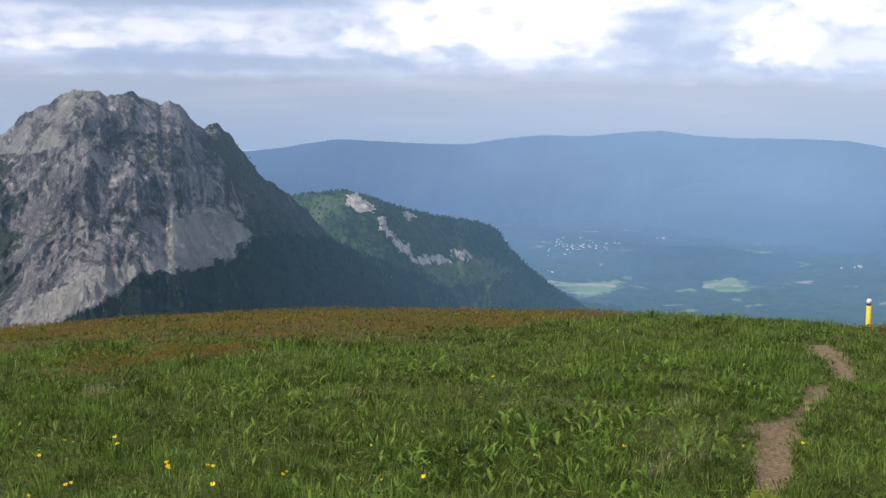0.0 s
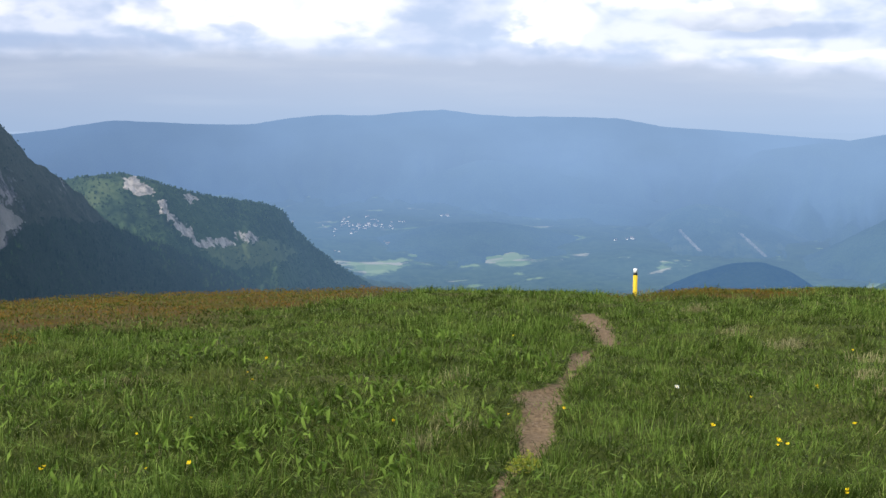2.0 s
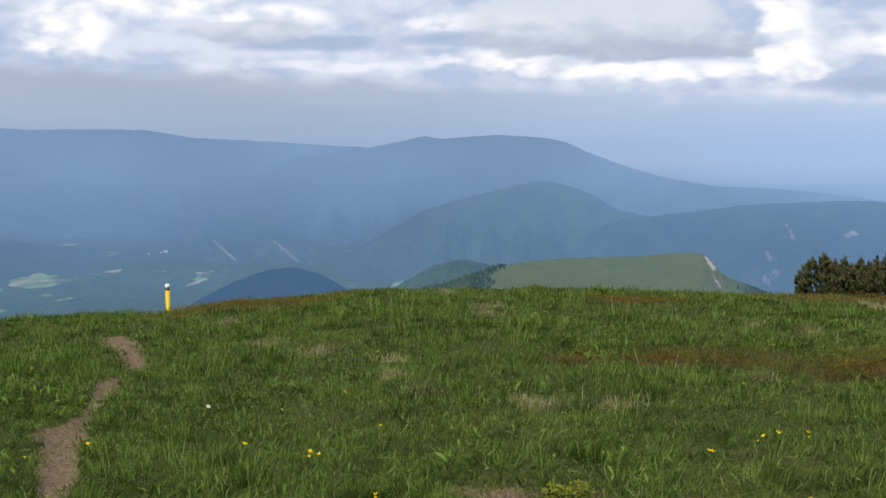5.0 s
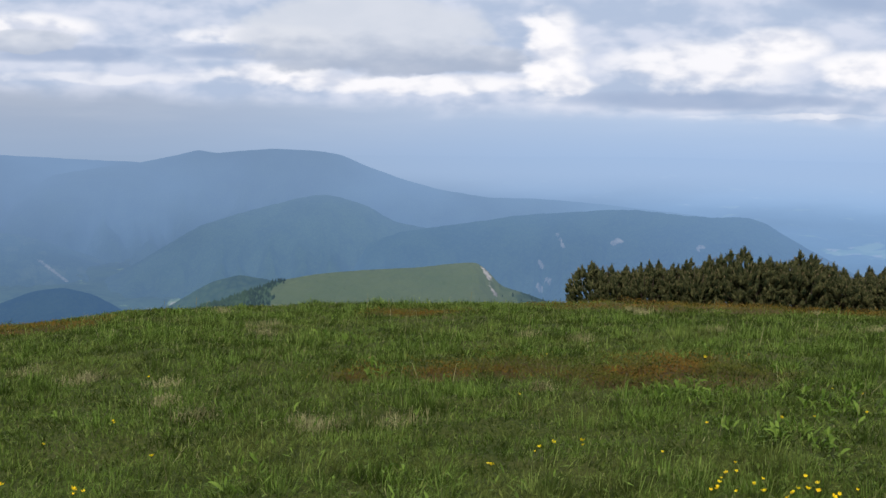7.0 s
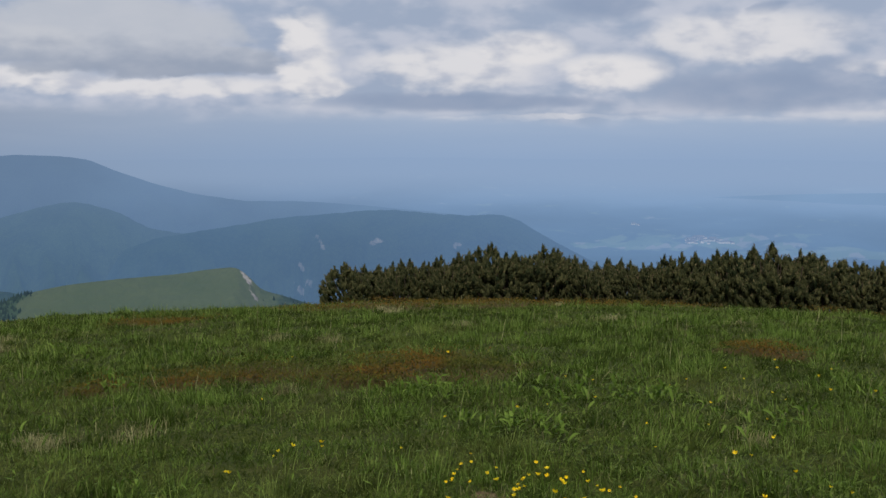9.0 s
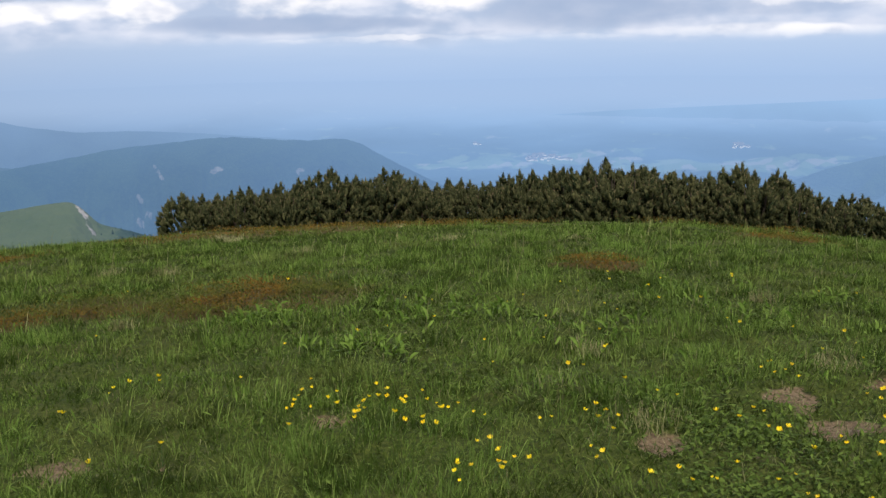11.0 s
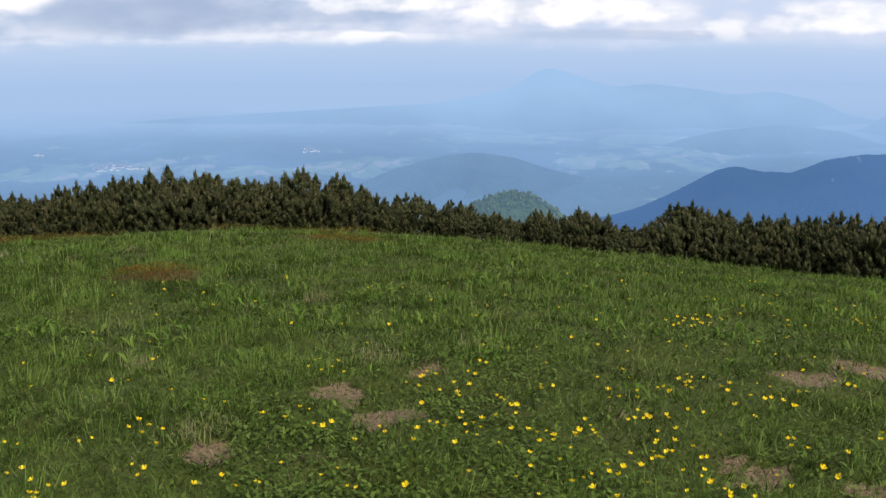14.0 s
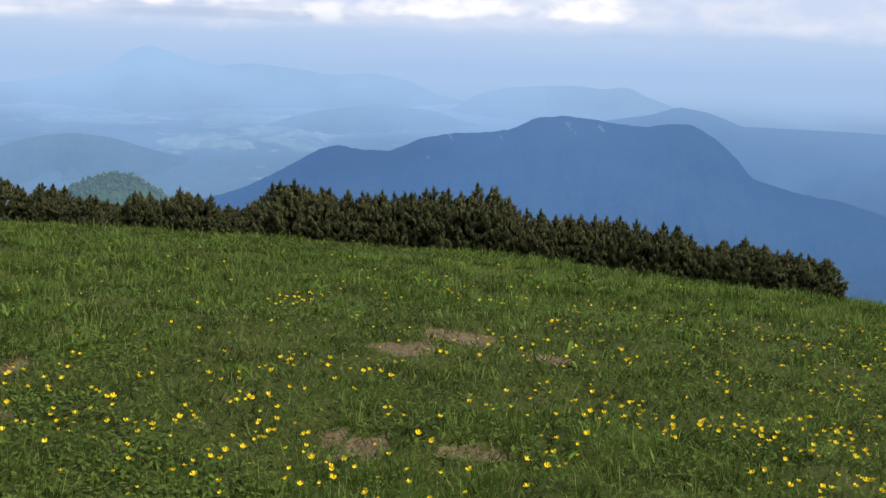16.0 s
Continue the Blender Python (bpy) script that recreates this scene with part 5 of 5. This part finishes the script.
FLOWERS_NORTH = ((-2.4, 5.6), (-2.07, 5.0), (-2.08, 5.83), (-1.68, 5.27), (-1.45, 5.2), (-1.11, 5.1), (-0.75, 5.79), (-0.66, 5.14), (-0.46, 4.96), (-1.39, 4.9), (-2.3, 5.82), (4.72, 3.44), (4.25, 3.85), (4.46, 3.75), (4.66, 3.03),
                 (4.57, 2.83), (4.62, 2.66), (4.36, 2.89), (4.42, 2.83), (3.98, 3.93), (3.73, 3.14), (4.34, 2.55), (3.08, 6.0), (2.28, 4.81), (2.16, 4.07), (2.26, 4.87), (3.39, 3.22))
FLOWERS_MIDDLE = ((4.68, 3.05), (4.34, 2.88), (4.56, 2.82), (4.68, 2.67), (4.33, 2.52), (4.64, 2.45), (4.79, 2.44), (4.69, 2.28), (4.33, 2.2), (4.47, 1.97), (4.13, 1.86), (3.88, 1.83), (4.03, 1.59), (3.98, 1.69), (4.61, 1.72), (4.67, 1.49),
                  (4.26, 1.37), (5.28, 1.88), (4.48, 1.4), (4.18, 1.05), (4.37, 0.71), (5.04, 1.0), (5.78, 0.97), (5.82, 0.39), (6.39, 0.83), (4.87, 0.76), (4.99, 0.28), (4.85, 0.13), (5.21, 0.06), (5.36, -0.03), (4.85, 0.38), (5.67, -0.14), (4.9, -0.17))
FLOWERS_EAST = ((5.89, 0.4), (5.84, 0.23), (6.15, 0.15), (5.64, -0.14), (5.39, 0.03), (4.87, -0.2), (4.61, -0.22), (4.93, -0.39), (4.45, -0.34), (5.22, -0.62), (6.07, -0.9), (5.74, -0.86), (4.95, -0.64), (5.55, -1.34), (4.94, -1.21), (4.71, -1.28),
                (5.04, -1.6), (4.38, -0.79), (4.25, -0.93), (4.16, -1.24), (4.56, -1.78), (4.66, -2.08), (4.17, -1.74), (4.74, -2.39), (4.63, -2.56), (4.38, -2.58), (4.84, -3.07), (4.73, -3.24), (4.05, -2.53), (7.25, -3.64), (6.52, -2.84), (7.3, -2.71),
                (7.63, -2.49), (8.49, -2.44), (8.9, -2.36), (6.47, -2.21), (7.11, -2.84), (6.74, -3.79), (6.05, -3.49), (6.62, -4.34), (5.96, -4.34), (4.64, -3.42), (4.33, -2.93), (4.26, -1.61), (5.03, -2.35), (5.52, -3.14), (6.05, -3.14))


def build_flowers():
    rng = random.Random(17)
    spots = []
    for group, wide, most in ((FLOWERS_NORTH, 0.02, 2), (FLOWERS_MIDDLE, 0.07, 5), (FLOWERS_EAST, 0.10, 8)):
        for cx, cy in group:
            spots.append((cx, cy))
            spots += [(cx + rng.gauss(0, wide), cy + rng.gauss(0, wide)) for _ in range(rng.randrange(most))]
    for a0, a1, near, far, count in ((66, 90, 4.2, 9.5, 60), (86, 127, 3.7, 9.5, 70), (92, 127, 6.0, 11.0, 90), (-25, 66, 4.6, 9.0, 26)):
        for _ in range(count):
            a, r = radians(rng.uniform(a0, a1)), rng.uniform(near, far)
            spots.append((math.sin(a) * r, math.cos(a) * r))
    for _ in range(60):  # loose drifts, thickest in the south-east
        a, r = radians(130 - 36 * rng.random() ** 1.6), 3.7 + 5.5 * rng.random() ** 1.5
        wide = rng.uniform(0.06, 0.26)
        spots += [(math.sin(a) * r + rng.gauss(0, wide), math.cos(a) * r + rng.gauss(0, wide)) for _ in range(rng.randrange(3, 11))]
    spots = [s for s in spots if math.hypot(*s) > 2.6]
    spots.sort(key=lambda s: math.hypot(*s))
    blossom, stem = blossom_mesh(), stem_mesh()
    first = tagged(new("yellow_flower"), "small yellow buttercup on a thin green stem", "flower", "yellow flowers in the meadow")
    part("blossom", blossom, first)
    part("stem", stem, first)
    rest = []
    for i, (x, y) in enumerate(spots):
        s = rng.uniform(0.5, 1.1) * (1.0 if math.hypot(x, y) < 6 else 0.85)
        high = rng.uniform(0.06, 0.11)
        m = pose(x, y, float(land(x, y)) + high, rng.uniform(-28, 28), rng.uniform(-28, 28), rng.uniform(0, 360))
        if i >= 290:
            rest.append(m @ Matrix.Diagonal((s, s, s, 1)))
            continue
        ob = first if i == 0 else copy_thing(first, m)
        ob.matrix_basis = m
        ob.scale = (s, s, s)
        for child in ob.children:
            if child.data == stem:
                child.scale = (1, 1, (high + 0.02) / s)
    base = np.array([v.co for v in blossom.vertices])
    corners = [tuple(p.vertices) for p in blossom.polygons]
    verts = np.concatenate([base @ np.array(m.to_3x3()).T + np.array(m.translation) for m in rest])
    faces = np.concatenate([np.array(corners) + i * len(base) for i in range(len(rest))])
    tagged(new("flowers", mesh_of("flowers", verts, faces, M_PETAL)), "many small yellow flowers scattered through the grass", "flowers", kind="stuff")


# dwarf pines
def pine_crown(seed):
    """Upright shoots set with needles over a low spreading dome, and the limbs that carry them."""
    rng = np.random.default_rng(seed)
    shoots = []
    count = 480
    heads = [(math.cos(2.4 * i) * 0.58 * math.sqrt((i + 0.5) / 14), math.sin(2.4 * i) * 0.58 * math.sqrt((i + 0.5) / 14), rng.uniform(0.64, 0.97) - 0.10 * i / 14) for i in range(14)]
    for i in range(count):
        a, q = rng.uniform(0, 2 * np.pi), rng.random() ** 0.5
        lump = 1 + 0.14 * math.sin(3 * a + seed) + 0.10 * math.sin(5 * a + 2 * seed)
        x, y = math.cos(a) * q * 0.66 * lump, math.sin(a) * q * 0.66 * lump
        roof = max(0.52 - 0.2 * q, max(h - 0.9 * math.hypot(x - hx, y - hy) for hx, hy, h in heads))
        depth = rng.random() ** 2.2
        z = roof * (1 - 0.92 * depth)
        out = np.array([x * 0.5, y * 0.5, 0.8]) + rng.normal(0, 0.13, 3)
        shoots.append((np.array([x, y, z]), out / np.linalg.norm(out), rng.uniform(0.08, 0.13)))
    for i in range(180):  # low shoots round the skirt
        a, z = rng.uniform(0, 2 * np.pi), rng.uniform(0.03, 0.5)
        q = rng.uniform(0.5, 0.68)
        out = np.array([math.cos(a), math.sin(a), rng.uniform(0.9, 2.0)]) + rng.normal(0, 0.15, 3)
        shoots.append((np.array([math.cos(a) * q, math.sin(a) * q, z]), out / np.linalg.norm(out), rng.uniform(0.07, 0.12)))
    for x, y, up in heads:  # the leading shoots
        up = up - 0.06
        for k in range(4):
            shoots.append((np.array([x + rng.normal(0, 0.008), y + rng.normal(0, 0.008), up + 0.045 * k]), np.array([rng.normal(0, 0.06), rng.normal(0, 0.06), 1.0]), 0.10))
        for k in range(6):
            b = k * 1.05 + rng.uniform(0, 0.5)
            shoots.append((np.array([x + math.cos(b) * 0.035, y + math.sin(b) * 0.035, up + rng.uniform(0.0, 0.09)]), np.array([math.cos(b) * 0.5, math.sin(b) * 0.5, 0.75]), 0.08))
    v, f, buds_v, buds_f = [], [], [], []
    for p, d, ln in shoots:
        side = np.cross(d, (0.3, 0.7, 0.1))
        side /= np.linalg.norm(side)
        other = np.cross(d, side)
        spin = rng.uniform(0, 6.28)
        rings = []
        for h, w in ((-0.2, 0.016), (0.45, 0.031)):
            ang = spin + np.arange(4) * 1.5708
            rings.append(p + d * (h * ln) + (np.cos(ang)[:, None] * side + np.sin(ang)[:, None] * other) * w * rng.uniform(0.75, 1.25, 4)[:, None])
        core = np.concatenate(rings + [(p + d * ln * 1.0)[None]])
        cf = [(i * 4 + k, i * 4 + (k + 1) % 4, (i + 1) * 4 + k) for i in range(1) for k in range(4)]
        cf += [(i * 4 + (k + 1) % 4, (i + 1) * 4 + (k + 1) % 4, (i + 1) * 4 + k) for i in range(1) for k in range(4)]
        cf += [(4 + k, 4 + (k + 1) % 4, 8) for k in range(4)]
        n = 18
        t = np.linspace(0, 1, n)
        ang = t * 2.4 * n + rng.uniform(0, 6.28)
        rad = np.cos(ang)[:, None] * side + np.sin(ang)[:, None] * other
        root = p + d * (t * ln)[:, None] + rad * 0.02
        size = 0.044 * (1 - 0.40 * t) * rng.uniform(0.8, 1.15, n)
        way = rad * (1.05 - 0.55 * t)[:, None] + d * (0.35 + 0.5 * t)[:, None]
        wide = np.cross(way, d)
        wide = wide / np.maximum(np.linalg.norm(wide, axis=1), 1e-6)[:, None] * 0.0075
        tri = np.stack([root - wide, root + wide, root + way * size[:, None]], 1)
        start = sum(map(len, v))
        f.append(np.arange(n * 3).reshape(-1, 3) + start)
        f.append(np.array(cf) + start + n * 3)
        v += [tri.reshape(-1, 3), core]
        if rng.random() < 0.30:
            tip = p + d * ln
            b = np.array([tip - side * 0.009, tip + other * 0.009, tip + side * 0.009, tip - other * 0.009, tip + d * 0.045])
            buds_f.append(np.array([[0, 1, 4], [1, 2, 4], [2, 3, 4], [3, 0, 4]]) + 5 * len(buds_v))
            buds_v.append(b)
    crown = mesh_of("crown", np.concatenate(v), np.concatenate(f), M_NEEDLE)
    buds = mesh_of("buds", np.concatenate(buds_v), np.concatenate(buds_f), M_BUD)
    bm = bmesh.new()
    limbs = []
    for i in range(9):
        a = i * 0.7 + rng.uniform(-0.2, 0.2)
        q = rng.uniform(0.2, 0.5)
        limbs.append([Vector((0.04 * math.cos(a), 0.04 * math.sin(a), 0)), Vector((math.cos(a) * q * 0.6, math.sin(a) * q * 0.6, 0.16)), Vector((math.cos(a) * q, math.sin(a) * q, 0.45)), Vector((math.cos(a) * q * 1.1, math.sin(a) * q * 1.1, 0.78))])
    for limb in limbs:
        rings = []
        for j, c in enumerate(limb):
            w = 0.026 * (1 - 0.26 * j)
            rings.append([bm.verts.new(c + Vector((math.cos(k * 1.047) * w, math.sin(k * 1.047) * w, 0))) for k in range(6)])
        for r0, r1 in zip(rings, rings[1:]):
            for k in range(6):
                bm.faces.new((r0[k], r0[(k + 1) % 6], r1[(k + 1) % 6], r1[k]))
    return crown, buds, bm_mesh("trunk", bm, M_BARK)


# heading and height of the pines' tops below the eye's level
PINE_TOPS = ((50.6, -8.45), (51.7, -8.19), (53.8, -7.89), (56.5, -7.6), (59.7, -7.22), (61.6, -7.54), (62.9, -8.0), (64.4, -7.69), (66.1, -7.58), (68.9, -7.62), (71.45, -6.85), (72.9, -7.08), (74.1, -7.07), (75.9, -7.29),
             (76.8, -7.8), (77.9, -7.47), (80.2, -7.43), (81.2, -8.1), (83.3, -8.46), (85.2, -8.8), (87.0, -9.06), (88.4, -9.25), (89.3, -10.2), (90.1, -9.07), (91.7, -8.87), (94.1, -9.51), (96.0, -10.06), (96.6, -10.2),
             (97.5, -8.87), (99.7, -8.92), (102.5, -9.15), (104.7, -9.23), (106.7, -8.95), (108.2, -9.68), (111.0, -9.98), (114.4, -10.08), (117.1, -10.6), (120.1, -10.65), (123.3, -11.18), (124.7, -11.85))
STAND = (0.10, -0.05, 1.6)


def build_pines():
    rng = random.Random(23)
    kinds = []
    for k in range(4):
        crown, buds, trunk = pine_crown(k + 1)
        pine = new("dwarf_pine")
        part("trunk", trunk, pine)
        part("crown", crown, pine)
        tagged(part("new_growth", buds, pine, "pale brown new shoots"), kind="stuff")
        tagged(pine, "dark green dwarf mountain pine bush at the meadow's edge", "pine bush", "dwarf pines along the meadow's edge")
        kinds.append(pine)
    heads, tops = [a for a, _ in PINE_TOPS], [e for _, e in PINE_TOPS]
    made = 0
    for row, (step, deeper, lower) in enumerate(((2.3, 0.8, 0.0), (3.0, 1.8, 0.08))):
        a = 51.6 + row * 0.9
        while a < 124.2:
            gap = 88.9 < a < 89.8 or 96.1 < a < 97.0
            if not (gap and row == 0):
                s, c = math.sin(radians(a)), math.cos(radians(a))
                edge = 2 * EYE / math.tan(radians(float(np.interp(a, [h for h, _ in BROW], [d for _, d in BROW]))))
                r = edge + deeper + rng.uniform(-0.15, 0.25)
                x, y = STAND[0] + s * r, STAND[1] + c * r
                base = float(land(x, y)) - 0.04
                high = STAND[2] + r * math.tan(radians(float(np.interp(a, heads, tops)))) - base - lower
                high = max(0.35, high) / 0.98 * rng.uniform(0.92, 1.07)
                wide = min(0.95, max(0.62, high * 0.95)) * rng.uniform(1.02, 1.28)
                m = pose(x, y, base, 0, 0, rng.uniform(0, 360))
                ob = kinds[made] if made < 4 else copy_thing(kinds[made % 4], m)
                ob.matrix_basis = m
                ob.scale = (wide, wide, high)
                made += 1
            a += step * rng.uniform(0.9, 1.1)


# low yellow-green herbs beside the trail and the worn patches
def build_mantles():
    for i, (px, py, size) in enumerate(((1.06, 4.97, 0.07), (1.00, 4.84, 0.06), (3.08, 3.87, 0.07), (2.99, 3.93, 0.06))):
        n = 170
        a, q = RNG.uniform(0, 2 * np.pi, n), np.sqrt(RNG.random(n)) * size
        x, y = np.cos(a) * q, np.sin(a) * q
        z = 0.07 * (1 - (q / size) ** 2) * RNG.random(n) + 0.015
        v, f = leaves(x, y, z, RNG.uniform(0.012, 0.028, n), RNG.uniform(0.008, 0.018, n), RNG.uniform(-0.1, 0.8, n))
        herb = tagged(new("herb_clump"), "low clump of yellow-green herb leaves by bare soil", "herb", "yellow-green herbs by bare soil")
        herb.matrix_basis = pose(px, py, float(land(px, py)))
        part("leaves", mesh_of("leaves", v, f, M_MANTLE), herb)


# single white flowers
def build_white_flowers():
    bm = bmesh.new()
    for i in range(12):
        a = 2 * math.pi * i / 12
        c, d = Vector((math.cos(a), math.sin(a), 0)), Vector((-math.sin(a), math.cos(a), 0)) * 0.0035
        bm.faces.new([bm.verts.new(p) for p in (c * 0.004, c * 0.016 + d + Vector((0, 0, 0.003)), c * 0.021, c * 0.016 - d + Vector((0, 0, 0.003)))])
    blossom = bm_mesh("blossom", bm, M_WHITE)
    bm = bmesh.new()
    bmesh.ops.create_uvsphere(bm, u_segments=10, v_segments=6, radius=0.0065, matrix=Matrix.Diagonal((1, 1, 0.6, 1)))
    heart, stem = bm_mesh("heart", bm, M_PETAL), stem_mesh()
    for x, y in ((2.33, 6.29),):
        flower = tagged(new("white_flower"), "single white daisy-like flower standing in the grass", "flower", "")
        flower.matrix_basis = pose(x, y, float(land(x, y)) + 0.08, 38, 10, 0)
        flower.scale = (0.7, 0.7, 0.7)
        part("blossom", blossom, flower)
        part("heart", heart, flower, "yellow flower heart")
        part("stem", stem, flower).scale = (1, 1, 0.11)


# tall bleached stems that lean out of the sward
def build_stems():
    x, y, r = scatter(260, 5.5, 16.0, 1.0, (radians(28), radians(98)))
    k = (heath_share(x, y) < 0.5) & (bare_share(x, y) < 0.3)
    x, y, r = x[k], y[k], r[k]
    v, f = blades(x, y, RNG.uniform(0.18, 0.36, len(x)), 0.0024 * (r / 5) ** 0.7, RNG.uniform(0.3, 0.75, len(x)), (np.full(len(x), 0.1), np.full(len(x), -0.1)))
    tagged(new("grass_stems", mesh_of("grass_stems", v, f, M_STRAW)), "tall thin bleached grass stems leaning over", "grass", kind="stuff")


# pale stones on the worn patches
def build_stones():
    rng = random.Random(29)
    bm = bmesh.new()
    bmesh.ops.create_icosphere(bm, subdivisions=2, radius=1.0)
    for v in bm.verts:
        v.co *= 1 + 0.25 * noise.noise(v.co * 1.7)
        v.co.z *= 0.55
    me = bm_mesh("stone", bm, M_STONE)
    spots = [(4.6, -1.05), (4.66, -.95), (4.55, -1.25), (4.68, -1.22), (4.73, -.8), (4.6, 0.15), (5.0, 0.62), (4.02, 1.02), (3.95, 0.95), (6.1, -1.7), (6.3, -2.1), (3.1, 4.0), (4.78, -1.34), (3.8, 0.3), (2.75, 6.76)]
    for x, y in spots:
        x, y = x + rng.gauss(0, 0.04), y + rng.gauss(0, 0.04)
        ob = tagged(new("stone", me), "small pale limestone pebble on bare soil", "stone", "stones on the worn patches")
        s = rng.uniform(0.008, 0.022) if y < 6 else 0.024
        ob.matrix_basis = pose(x, y, float(land(x, y)) - 0.032 + s * 0.3, 0, 0, rng.uniform(0, 360)) @ Matrix.Diagonal((s * 1.3, s, s, 1))


build_pines()
build_broad_plants()
build_flowers()
build_stones()
build_grass()
build_dry_grass()
build_heath()
build_herbs()
build_mantles()
build_white_flowers()
build_stems()
